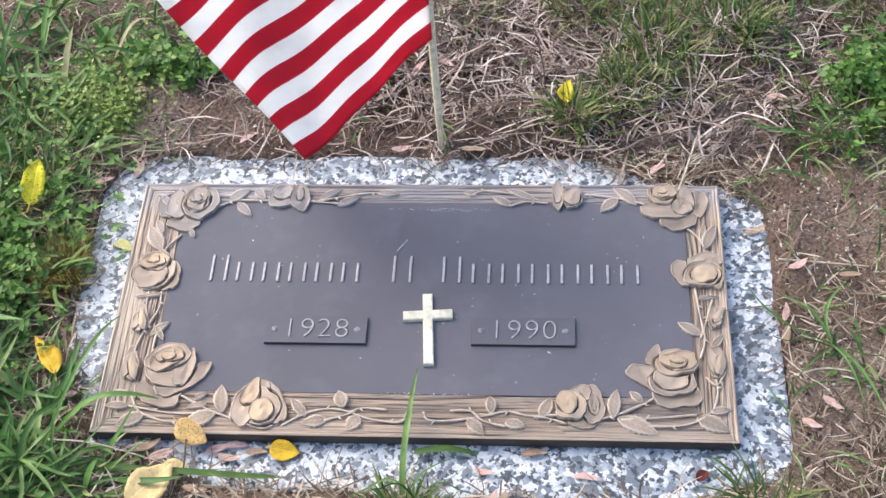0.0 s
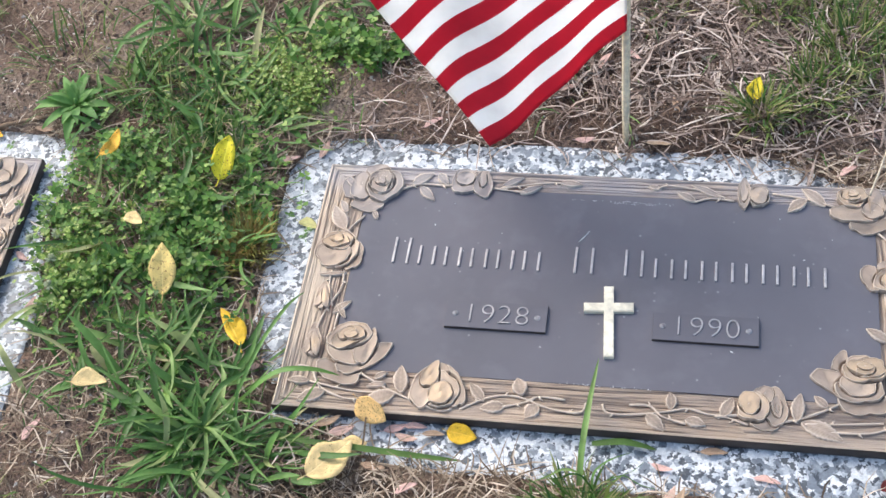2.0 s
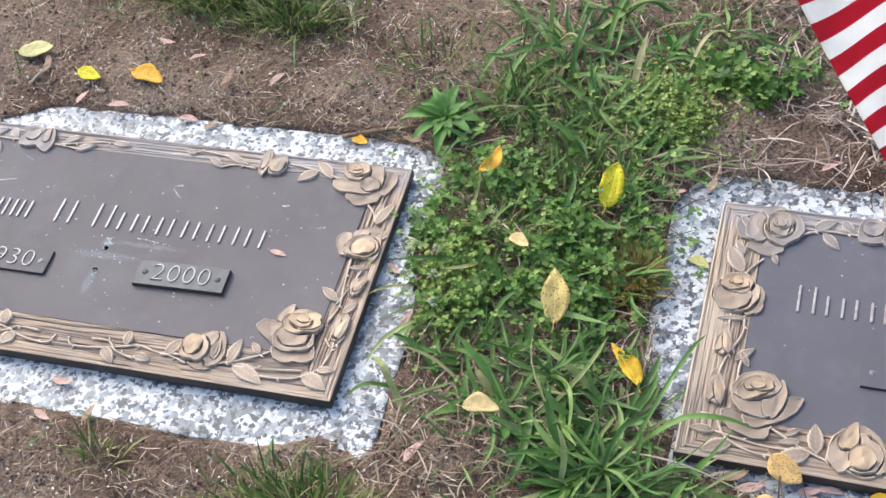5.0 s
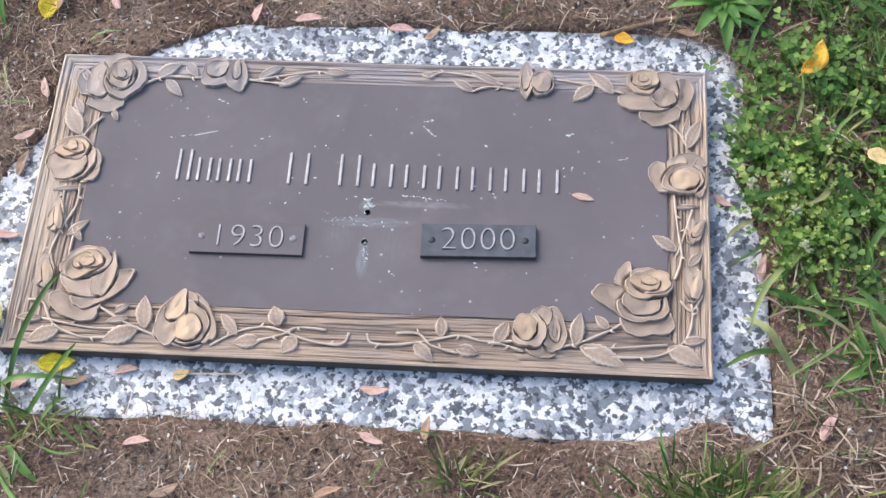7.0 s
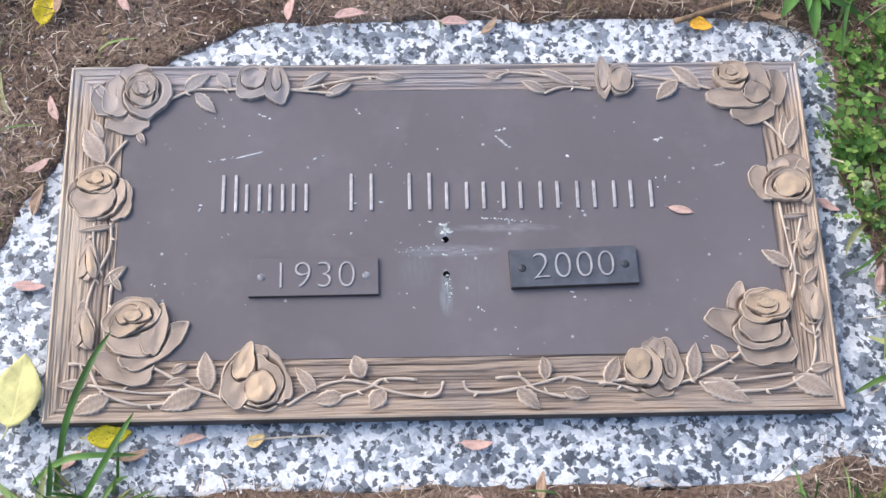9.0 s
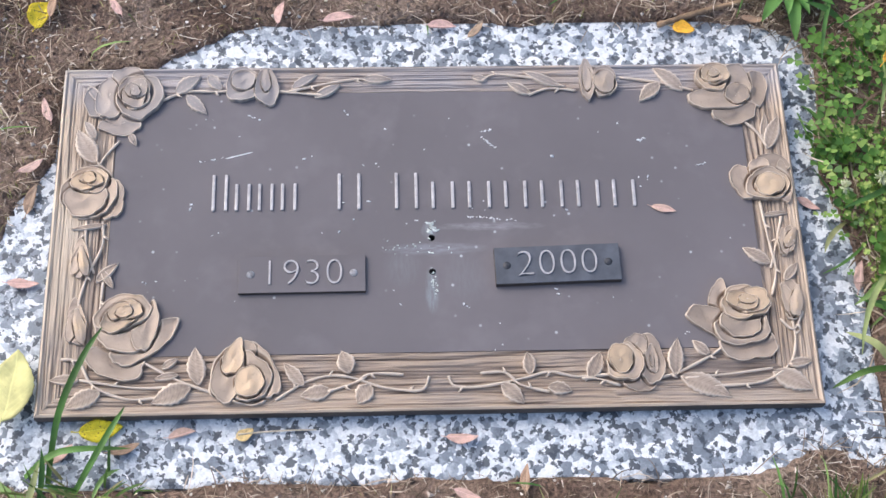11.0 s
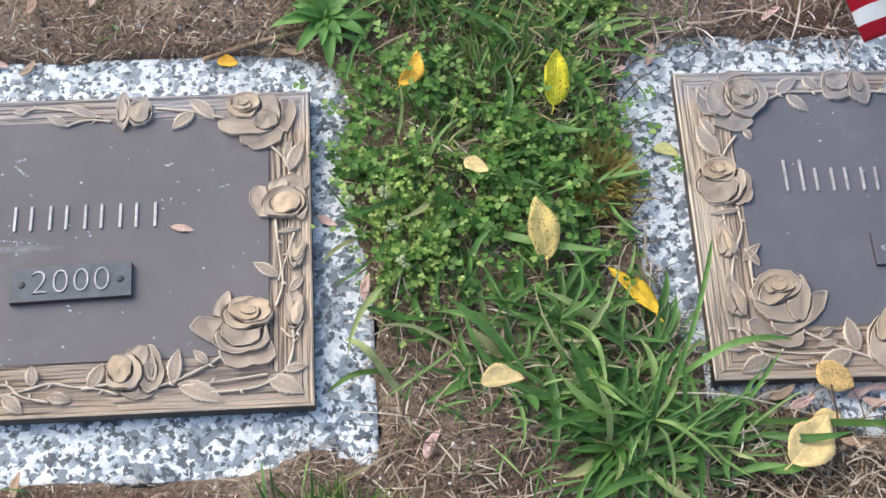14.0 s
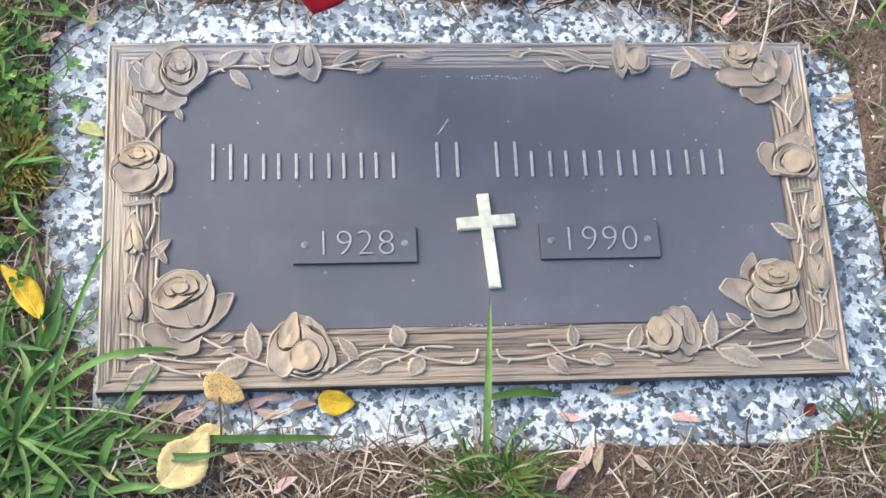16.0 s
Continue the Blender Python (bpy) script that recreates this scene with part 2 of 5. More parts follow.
def make_dead_leaf(name, a, b, spot, amount, rough=0.6):
    """Fallen leaf, one unit long: mottled, with a paler midrib, slanting veins and decay spots."""
    n = Nodes(name, rough, spec=0.3)
    c = n.mix(n.chance(), a, b)
    c = n.mix(1.0, c, n.ramp(n.noise(5, 5), (0.3, 0.72), (0.7, 1.15)), "MULTIPLY")
    s = n.add("ShaderNodeSeparateXYZ")
    n.put(n.add("ShaderNodeTexCoord").outputs["Object"], s.inputs[0])
    off = n.math("ABSOLUTE", s.outputs[1])
    rib = n.ramp(off, (0.008, 1.0), (0.02, 0.0))
    wave = n.math("SINE", n.math("MULTIPLY", n.math("SUBTRACT", s.outputs[0], n.math("MULTIPLY", off, 0.9)), 62.0))
    vein = n.math("MAXIMUM", rib, n.ramp(wave, (0.86, 0.0), (0.98, 0.5)))
    c = n.mix(n.math("MULTIPLY", vein, 0.45), c, tuple(min(1.0, v * 1.2 + 0.06) for v in a))
    lo = 0.74 - 0.16 * amount
    c = n.mix(n.ramp(n.noise(23, 2), (lo, 0.0), (lo + 0.04, 1.0)), c, spot)
    c = n.mix(n.ramp(n.noise(3.2, 3), (0.62, 0.0), (0.72, 0.55 * amount)), c, tuple(0.5 * (p + q) for p, q in zip(a, spot)))
    return n.done(c, bump=n.math("ADD", n.noise(22, 4), n.math("MULTIPLY", vein, -0.6)), strength=0.5, distance=0.0009)


def make_cloth(name, colour):
    n = Nodes(name, 0.85, spec=0.2)
    c = n.mix(1.0, colour, n.ramp(n.noise(30, 3), (0.3, 0.92), (0.7, 1.06)), "MULTIPLY")
    w = n.add("ShaderNodeTexWave")
    n.put(n.coords(), w.inputs[0])
    w.inputs["Scale"].default_value, w.inputs["Distortion"].default_value = 700, 1.5
    n.done(c, bump=w.outputs["Fac"], strength=0.12, distance=0.0004)
    tr = n.add("ShaderNodeBsdfTranslucent")
    n.put(c, tr.inputs[0])
    mx = n.add("ShaderNodeMixShader")
    mx.inputs[0].default_value = 0.8
    n.t.links.new(n.b.outputs[0], mx.inputs[1])
    n.t.links.new(tr.outputs[0], mx.inputs[2])
    n.t.links.new(mx.outputs[0], n.t.nodes["Material Output"].inputs[0])
    return n.m


SOIL = make_soil()
GRANITE = make_granite()
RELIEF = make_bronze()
FRAME = make_frame_bronze()
PANEL_BLUE = make_panel("panel_slate", (0.116, 0.111, 0.127), 0.35)
PANEL_BROWN = make_panel("panel_umber", (0.132, 0.117, 0.12), 1.0)
STAINED = make_panel("panel_stained", (0.132, 0.117, 0.12), 0.8, [(0.003, -0.05, 0.006, 0.022, 0.8, (0.27, 0.3, 0.31)), (0.006, -0.0145, 0.045, 0.006, 0.6, (0.3, 0.31, 0.33)), (0.002, 0.002, 0.007, 0.009, 0.6, (0.3, 0.32, 0.33)), (0.05, 0.005, 0.05, 0.004, 0.45, (0.36, 0.35, 0.36)), (-0.02, -0.03, 0.016, 0.02, 0.25, (0.24, 0.25, 0.26)), (0.03, -0.04, 0.02, 0.025, 0.2, (0.24, 0.25, 0.26))])
PLATE_DARK = make_plain("plate_slate", (0.085, 0.09, 0.105), 0.45, grain=80)
# Side colour of the castings; also the date plates' painted shadow line.
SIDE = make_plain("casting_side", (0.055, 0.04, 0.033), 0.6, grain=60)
LETTER = make_plain("letter_bronze", (0.42, 0.395, 0.39), 0.45, 0.2, grain=150)
GOLD = make_plain("polished_bronze", (0.8, 0.735, 0.57), 0.45, 0.15, grain=110, spread=0.24)
SCREW = make_plain("screw_metal", (0.05, 0.05, 0.055), 0.5, 0.4, grain=200)
SCREW_WORN = make_plain("worn_screw", (0.26, 0.255, 0.265), 0.6, 0.2, grain=260, spread=0.5)
RESIDUE = make_plain("adhesive_residue", (0.5, 0.53, 0.5), 0.8, grain=180, spread=0.5)
CHALK = make_plain("scuff_white", (0.62, 0.62, 0.62), 0.8, grain=250, spread=0.3)
BORE = make_plain("bore_dark", (0.008, 0.008, 0.008), 0.9)
DOWEL = make_plain("pale_dowel", (0.88, 0.73, 0.5), 0.7, grain=200, spread=0.2)
TWIG = make_plain("twig_bark", (0.26, 0.17, 0.1), 0.85, grain=150, spread=0.4, bump=0.5)
PALE_TWIG = make_plain("dry_stem", (0.55, 0.46, 0.34), 0.8, grain=150, spread=0.3)
STRAW = make_blades("thatch", (0.0, (0.07, 0.043, 0.026)), (0.3, (0.165, 0.113, 0.07)), (0.6, (0.33, 0.245, 0.168)), (0.85, (0.51, 0.4, 0.29)), (1.0, (0.76, 0.64, 0.5)), rough=0.7, trans=0.1)
STRAW_GREY = make_blades("grey_thatch", (0.0, (0.055, 0.036, 0.027)), (0.3, (0.14, 0.092, 0.07)), (0.6, (0.31, 0.23, 0.185)), (0.84, (0.52, 0.41, 0.335)), (1.0, (0.78, 0.67, 0.57)), rough=0.7, trans=0.1)
GREENS = ((0.0, (0.046, 0.112, 0.022)), (0.4, (0.098, 0.208, 0.042)), (0.72, (0.165, 0.305, 0.07)), (0.9, (0.27, 0.37, 0.115)), (1.0, (0.45, 0.4, 0.2)))
GRASS = make_blades("grass_blades", *GREENS, rough=0.42)
BLADE = make_blades("single_blades", *GREENS, rough=0.42, single=True)
GRASS_DARK = make_blades("tuft_blades", (0.0, (0.05, 0.115, 0.022)), (0.45, (0.115, 0.2, 0.038)), (0.7, (0.22, 0.25, 0.065)), (1.0, (0.44, 0.38, 0.19)))
CLOVER = make_blades("clover_leaves", (0.0, (0.04, 0.1, 0.018)), (0.45, (0.1, 0.214, 0.032)), (0.8, (0.178, 0.32, 0.056)), (1.0, (0.33, 0.43, 0.11)), rough=0.5)
PALE_WEED = make_blades("chickweed", (0.0, (0.11, 0.2, 0.03)), (0.5, (0.24, 0.35, 0.065)), (0.85, (0.38, 0.46, 0.11)), (1.0, (0.55, 0.57, 0.24)))
OLIVE = make_blades("olive_moss", (0.0, (0.13, 0.12, 0.035)), (0.5, (0.25, 0.22, 0.075)), (0.8, (0.35, 0.33, 0.11)), (1.0, (0.5, 0.44, 0.22)))
BLOSSOM = make_blades("clover_blossom", (0.0, (0.42, 0.47, 0.25)), (1.0, (0.62, 0.63, 0.42)), trans=0.2)
RUSTY = make_blades("rusty_moss", (0.0, (0.24, 0.16, 0.045)), (0.6, (0.36, 0.27, 0.07)), (1.0, (0.3, 0.34, 0.09)))
BROAD = make_blades("broad_weed", (0.0, (0.1, 0.23, 0.045)), (1.0, (0.2, 0.37, 0.09)), trans=0.3, rough=0.5, single=True)
CRUMB = make_blades("soil_crumbs", (0.0, (0.08, 0.052, 0.04)), (0.6, (0.2, 0.14, 0.105)), (0.82, (0.34, 0.26, 0.2)), (0.92, (0.78, 0.7, 0.6)), rough=0.9, trans=0)
GRIT = make_blades("pale_grit", (0.0, (0.5, 0.42, 0.33)), (0.5, (0.7, 0.63, 0.53)), (1.0, (0.86, 0.8, 0.72)), rough=0.85, trans=0)
YELLOW = make_dead_leaf("leaf_yellow", (0.84, 0.7, 0.03), (0.8, 0.58, 0.03), (0.24, 0.12, 0.03), 0.8)
ORANGE = make_dead_leaf("leaf_orange", (0.86, 0.42, 0.03), (0.84, 0.47, 0.05), (0.28, 0.13, 0.05), 0.65)
TANGERINE = make_dead_leaf("leaf_tangerine", (0.8, 0.5, 0.18), (0.84, 0.57, 0.25), (0.24, 0.12, 0.05), 0.95)
PALE = make_dead_leaf("leaf_pale", (0.8, 0.6, 0.27), (0.77, 0.56, 0.25), (0.36, 0.22, 0.08), 0.5)
GOLDEN = make_dead_leaf("leaf_golden", (0.78, 0.47, 0.025), (0.72, 0.5, 0.05), (0.3, 0.14, 0.03), 0.5)
TAWNY = make_dead_leaf("leaf_tawny", (0.76, 0.56, 0.18), (0.74, 0.54, 0.2), (0.34, 0.2, 0.07), 0.95)
LIME = make_dead_leaf("leaf_lime", (0.58, 0.55, 0.2), (0.6, 0.55, 0.24), (0.35, 0.3, 0.1), 0.25)
PINK = make_dead_leaf("leaf_pink", (0.7, 0.44, 0.37), (0.58, 0.4, 0.31), (0.22, 0.11, 0.08), 0.3)
TAN = make_dead_leaf("leaf_tan", (0.48, 0.34, 0.22), (0.4, 0.25, 0.16), (0.2, 0.12, 0.08), 0.3)
RED_LEAF = make_dead_leaf("leaf_red", (0.16, 0.03, 0.025), (0.2, 0.04, 0.03), (0.06, 0.02, 0.02), 0.3)
FLAG_RED = make_cloth("flag_red", (0.64, 0.088, 0.135))
FLAG_WHITE = make_cloth("flag_white", (0.97, 0.97, 0.97))
FLAG_BLUE = make_cloth("flag_blue", (0.02, 0.03, 0.12))


# ---- building helpers ----
def mesh_object(name, me, material, parent=None, label="", smooth=True):
    me.materials.clear()
    me.materials.append(material)
    if smooth:
        me.polygons.foreach_set("use_smooth", [True] * len(me.polygons))
    ob = new(name, me)
    if parent is not None:
        ob.parent = parent
    if label:
        tagged(ob, label)
    return ob


def part(name, bm, material, parent, label="", smooth=True):
    bmesh.ops.recalc_face_normals(bm, faces=bm.faces)
    me = bpy.data.meshes.new(name)
    bm.to_mesh(me)
    bm.free()
    return mesh_object(name, me, material, parent, label, smooth)


def thing(name, m, label, category, group="", kind=""):
    ob = new(name)
    ob.empty_display_size = 0.02
    ob.matrix_world = m
    return tagged(ob, label, category, group, kind)


def array_mesh(name, verts, faces):
    me = bpy.data.meshes.new(name)
    me.from_pydata([tuple(v) for v in verts], [], [tuple(f) for f in faces])
    me.update()
    return me


TABLE = np.random.RandomState(7).rand(256, 256)


def vnoise(x, y):
    xi, yi = np.floor(x).astype(int), np.floor(y).astype(int)
    fx, fy = x - xi, y - yi
    fx, fy = fx * fx * (3 - 2 * fx), fy * fy * (3 - 2 * fy)
    a, b = TABLE[xi % 256, yi % 256], TABLE[(xi + 1) % 256, yi % 256]
    c, d = TABLE[xi % 256, (yi + 1) % 256], TABLE[(xi + 1) % 256, (yi + 1) % 256]
    return (a * (1 - fx) + b * fx) * (1 - fy) + (c * (1 - fx) + d * fx) * fy


def fbm(x, y, octaves=3):
    return sum(vnoise(x * 2**k + 17 * k, y * 2**k + 31 * k) / 2**k for k in range(octaves)) / sum(0.5**k for k in range(octaves))


def smoothstep(a, b, v):
    t = np.clip((v - a) / (b - a), 0, 1)
    return t * t * (3 - 2 * t)


# ---- plan: two flat markers in one row ----
MARKERS = {"slate": (0.0, 0.0, 0.0), "umber": (-0.9425, -0.0185, 1.2)}
PAD_W, PAD_H = 0.356, 0.2065
# soil that has crept over the pads: x, y, reach, how far
CREEP = [(-0.325, -0.205, 0.1, 0.085), (0.285, 0.215, 0.07, 0.09), (-0.36, 0.205, 0.035, 0.04), (-0.37, -0.2, 0.06, 0.05), (-1.27, 0.15, 0.10, 0.12), (-0.63, -0.215, 0.03, 0.035), (0.33, -0.22, 0.05, 0.03), (-0.585, 0.06, 0.06, 0.03), (-0.59, 0.17, 0.04, 0.03)]


def pad_distance(x, y):
    best = None
    for cx, cy, turn in MARKERS.values():
        c, s = math.cos(radians(turn)), math.sin(radians(turn))
        u, v = (x - cx) * c + (y - cy) * s, -(x - cx) * s + (y - cy) * c
        qx, qy = np.abs(u) - PAD_W, np.abs(v) - PAD_H
        d = np.hypot(np.maximum(qx, 0), np.maximum(qy, 0)) + np.minimum(np.maximum(qx, qy), 0)
        best = d if best is None else np.minimum(best, d)
    return best


def bare(x, y):
    """1 on open ground, 0 on the granite pads."""
    d = pad_distance(x, y) + 0.022 * (fbm(x * 22, y * 22) - 0.5)
    for bx, by, r, a in CREEP:
        d = d + a * np.exp(-((x - bx) ** 2 + (y - by) ** 2) / r**2)
    s = smoothstep(-0.014, 0.0005, d)
    for cx, cy, turn in MARKERS.values():
        s = s * ((np.abs(x - cx) > 0.309) | (np.abs(y - cy - (x - cx) * math.sin(radians(turn))) > 0.157))
    return s


def ground_z(x, y):
    x, y = np.asarray(x, float), np.asarray(y, float)
    far = np.clip(np.hypot(x + 0.4, y) / 3.0, 1, 40)
    out = 0.002 + (0.030 * (fbm(x * 3.5, y * 3.5) - 0.42) + 0.016 * (fbm(x * 16, y * 16, 3) - 0.5)) * np.minimum(far, 12)
    out = np.minimum(out, 0.003 + np.maximum(pad_distance(x, y), 0) * 0.25)
    s = bare(x, y)
    return -0.03 * (1 - s) + np.maximum(out, 0.0005 - 0.6 * np.maximum(pad_distance(x, y) - 0.01, 0)) * s


def spread(lo, hi, step, reach):
    mid = np.arange(lo, hi, step)
    out = np.cumsum(step * 1.22 ** np.arange(1, reach))
    return np.concatenate([lo - out[::-1], mid, mid[-1] + out])


gx, gy = spread(-1.5, 0.75, 0.007, 46), spread(-0.5, 0.75, 0.007, 46)
GX, GY = np.meshgrid(gx, gy)
GZ = ground_z(GX, GY)
idx = np.arange(GX.size).reshape(GX.shape)
quads = np.stack([idx[:-1, :-1], idx[:-1, 1:], idx[1:, 1:], idx[1:, :-1]], -1).reshape(-1, 4)
ground = mesh_object("ground", array_mesh("ground", np.stack([GX, GY, GZ], -1).reshape(-1, 3), quads), SOIL)
tagged(ground, "brown cemetery soil with worn thatchy turf", "ground", kind="structure")


def rounded_box(bm, x0, x1, y0, y1, z0, z1, bevel):
    r = bmesh.ops.create_cube(bm, size=1)
    bmesh.ops.scale(bm, vec=(x1 - x0, y1 - y0, z1 - z0), verts=r["verts"])
    bmesh.ops.translate(bm, vec=((x0 + x1) / 2, (y0 + y1) / 2, (z0 + z1) / 2), verts=r["verts"])
    edges = list({e for v in r["verts"] for e in v.link_edges})
    if bevel:
        bmesh.ops.bevel(bm, geom=edges, offset=bevel, segments=2, profile=0.6, affect="EDGES")


for key, (cx, cy, turn) in MARKERS.items():
    bm = bmesh.new()
    rounded_box(bm, -PAD_W, PAD_W, -PAD_H, PAD_H, -0.1, 0, 0.004)
    pad = part("granite_base", bm, GRANITE, None, smooth=False)
    pad.matrix_world = pose(cx, cy, 0, 0, 0, turn)
    tagged(pad, "grey and white speckled granite slab set flush in the turf", "grave base", "granite grave bases")


# ---- the cast bronze plaques ----
PW, PH = 0.305, 0.1525
FIELD = (-0.258, 0.268, -0.1045, 0.1285)
FIELD_R = 0.03


def frame_height(x, y):
    """Height of the border: a narrow lip and bark-like ridges that run along each side, a little below the field."""
    dx, dy = PW - np.abs(x), PH - np.abs(y)
    side = dx < dy
    d, along = np.where(side, dx, dy), np.where(side, y, x)
    shift = np.where(side, 40, 0) + np.where(x + y > 0, 9, 3)
    bend = 0.004 * fbm(along * 9 + shift, d * 60, 2)
    deep = np.exp(-(((2 * vnoise(along * 7 + shift, (d + bend) * 235) - 1) / 0.2) ** 2))
    thin = np.exp(-(((2 * vnoise(along * 15 + shift, (d + bend) * 520 + 50) - 1) / 0.26) ** 2))
    fine = vnoise(along * 70, d * 1100)
    z = 0.0112 + 0.07 * np.clip(0.02 - d, 0, 0.02) - 0.0013 * deep - 0.0008 * thin + 0.0006 * (fine - 0.5)
    lip = 0.0134 + 0.0012 * (vnoise(along * 45, d * 300) - 0.5)
    z = np.where(d < 0.0024, lip - 0.5 * np.maximum(0.0014 - d, 0), z)
    qx = np.maximum(np.maximum(FIELD[0] - x, x - FIELD[1]) + FIELD_R, 0)
    qy = np.maximum(np.maximum(FIELD[2] - y, y - FIELD[3]) + FIELD_R, 0)
    inside = np.maximum(np.maximum(FIELD[0] - x, x - FIELD[1]), np.maximum(FIELD[2] - y, y - FIELD[3]))
    f = np.where((qx > 0) & (qy > 0), np.hypot(qx, qy) - FIELD_R, inside)
    return np.where(f < 0.0003, np.minimum(z, 0.0092), z), f


def border_steps(half, rim, fine, coarse):
    """Grid lines, close together in the border and wider across the middle."""
    edge = np.arange(0, rim, fine)
    mid = np.linspace(-half + rim, half - rim, int(2 * (half - rim) / coarse))
    return np.concatenate([-half + edge, mid, half - edge[::-1]])


def frame_mesh():
    X, Y = np.meshgrid(border_steps(PW, 0.048, 0.00042, 0.0026), border_steps(PH, 0.05, 0.00042, 0.0026))
    Z, f = frame_height(X, Y)
    n, m = X.shape
    verts = np.stack([X, Y, Z], -1).reshape(-1, 3)
    idx = np.arange(n * m).reshape(n, m)
    q = np.stack([idx[:-1, :-1], idx[:-1, 1:], idx[1:, 1:], idx[1:, :-1]], -1).reshape(-1, 4)
    keep = f.reshape(-1)[q].max(1) > -0.006
    return array_mesh("frame", verts, q[keep])


def skirt_mesh():
    """The upright cast edge round the plaque, with a small draft."""
    bm = bmesh.new()
    rings = []
    for grow, z in ((0.0, 0.0128), (0.0006, 0.009), (0.0004, 0.002), (-0.001, -0.0022)):
        w, h = PW + grow, PH + grow
        pts = [(-w, -h), (w, -h), (w, h), (-w, h)]
        ring = []
        for (ax, ay), (bx, by) in zip(pts, pts[1:] + pts[:1]):
            for k in range(12):
                ring.append(bm.verts.new((ax + (bx - ax) * k / 12, ay + (by - ay) * k / 12, z)))
        rings.append(ring)
    for a, b in zip(rings, rings[1:]):
        for k in range(len(a)):
            bm.faces.new((a[k], b[k], b[(k + 1) % len(a)], a[(k + 1) % len(a)]))
    return bm


def petal_reach(spec, x, y):
    """How far out a place lies on a petal: 0 in its middle, 1 on its rim."""
    t = radians(spec[4] if len(spec) > 4 else 0)
    u, v = x * 1000 - spec[0], y * 1000 - spec[1]
    return math.hypot((u * math.cos(t) + v * math.sin(t)) / spec[2], (v * math.cos(t) - u * math.sin(t)) / spec[3])


def petal(bm, petals, q, dome, seed):
    """One cast petal: a shallow wavy dish with a thin rolled rim, sunk where later petals lie over it."""
    spec = petals[q]
    cx, cy, rx, ry = (v / 1000 for v in spec[:4])
    turn = radians(spec[4] if len(spec) > 4 else 0)
    r = random.Random(seed)
    a, b, c = (r.uniform(0, 6.28) for _ in range(3))
    point = 0.4 if spec[2] < 9 and spec[3] > spec[2] else 0.0
    small = min(1.0, min(rx, ry) / 0.015)
    wide = max(p[2] for p in petals) / 1000 + 0.012
    hx, hy = (sum(p[k] for p in petals[-2:]) / len(petals[-2:]) / 1000 for k in (0, 1))
    out = Vector((cx - hx, cy - hy)) / max(rx, ry)
    out = out / max(1.0, out.length)
    dish = 0.0015 * small * (0.1 if dome > 0.0015 else 1.0)
    seg, rows, last = 96, [0.0, *(0.065 * k for k in range(1, 13)), 0.825, 0.87, 0.91, 0.94, 0.962, 0.982, 1.0], None
    for rr in rows:
        ring = []
        for k in range(seg if rr else 1):
            t = 6.2832 * k / seg
            w = 1 + 0.05 * math.sin(2 * t + a) + 0.05 * math.sin(3 * t + b) + 0.032 * math.sin(5 * t + c) + 0.02 * math.sin(8 * t + b) + 0.01 * math.sin(14 * t + c) + point * max(0.0, math.sin(t)) ** 8 + 0.09 * max(0.0, math.cos(t - b)) ** 16 - 0.06 * max(0.0, math.cos(t - c)) ** 12
            if dome > 0.0015:
                w = 1 + 0.6 * (w - 1)
            p = rr * (1 + (w - 1) * rr)
            u, v = rx * p * math.cos(t), ry * p * math.sin(t)
            x, y = cx + u * math.cos(turn) - v * math.sin(turn), cy + u * math.sin(turn) + v * math.cos(turn)
            swell = 0.0032 * max(0.0, 1 - ((x - hx) ** 2 + (y - hy) ** 2) / wide**2)
            rim = 0.0006 * small * math.exp(-(((rr - 0.965) / 0.022) ** 2)) - 0.0004 * (rr > 0.99)
            away = (x - cx) / rx * out.x + (y - cy) / ry * out.y
            crease = 0.0006 * math.sin(2 * t + b + 3 * rr) * rr * (1 - rr) * 4 * small + 0.0007 * math.sin(3 * t + c) * rr**4 * small
            if dome > 0.0015:
                crease = 0.0
            crease += 0.0009 * (away - 0.6 * away * abs(away)) * small
            z = 0.0133 + swell + 0.0003 * q + 0.0004 * max(0, q - 4) + dome * (1 - rr * rr) - dish * (1 - (rr / 0.93) ** 2.4 if rr < 0.93 else 0.0) + rim + crease
            for over in petals[q + 1 :]:
                z -= 0.0038 * float(smoothstep(1.13, 0.94, petal_reach(over, x, y)))
            ring.append(bm.verts.new((x, y, max(z, 0.0117 + 0.00026 * q))))
        for k in range(seg):
            if last is not None and len(last) == 1:
                bm.faces.new((last[0], ring[k], ring[(k + 1) % seg]))
            elif last is not None:
                bm.faces.new((last[k], ring[k], ring[(k + 1) % seg], last[(k + 1) % seg]))
        last = ring
    low = [bm.verts.new((cx + (v.co.x - cx) * 0.98, cy + (v.co.y - cy) * 0.98, 0.0078)) for v in last]
    for k in range(seg):
        bm.faces.new((last[k], low[k], low[(k + 1) % seg], last[(k + 1) % seg]))


# petals of each flower in millimetres: centre x, y, half width, half height, turn; the lowest first
ROSES = {}
ROSES["corner_a"] = ([(-255, 100, 19, 10), (-273, 123, 13, 18, -10), (-251, 143, 14, 11), (-266, 123, 11, 20, 10), (-241, 125, 19, 22), (-244, 128, 14, 15)], 0.0004)
ROSES["side_a"] = ([(-258, 30, 11, 17), (-277, 37, 21, 24), (-268, 33, 14, 19, -12), (-279, 30, 18, 15), (-276, 47, 16, 11)], 0.0004)
ROSES["corner_b"] = ([(-246, -109, 24, 14, -8), (-225, -93, 29, 13, 35), (-240, -82, 25, 19, 8), (-224, -80, 10, 21, -8), (-242, -69, 22, 15, 20)], 0.0004)
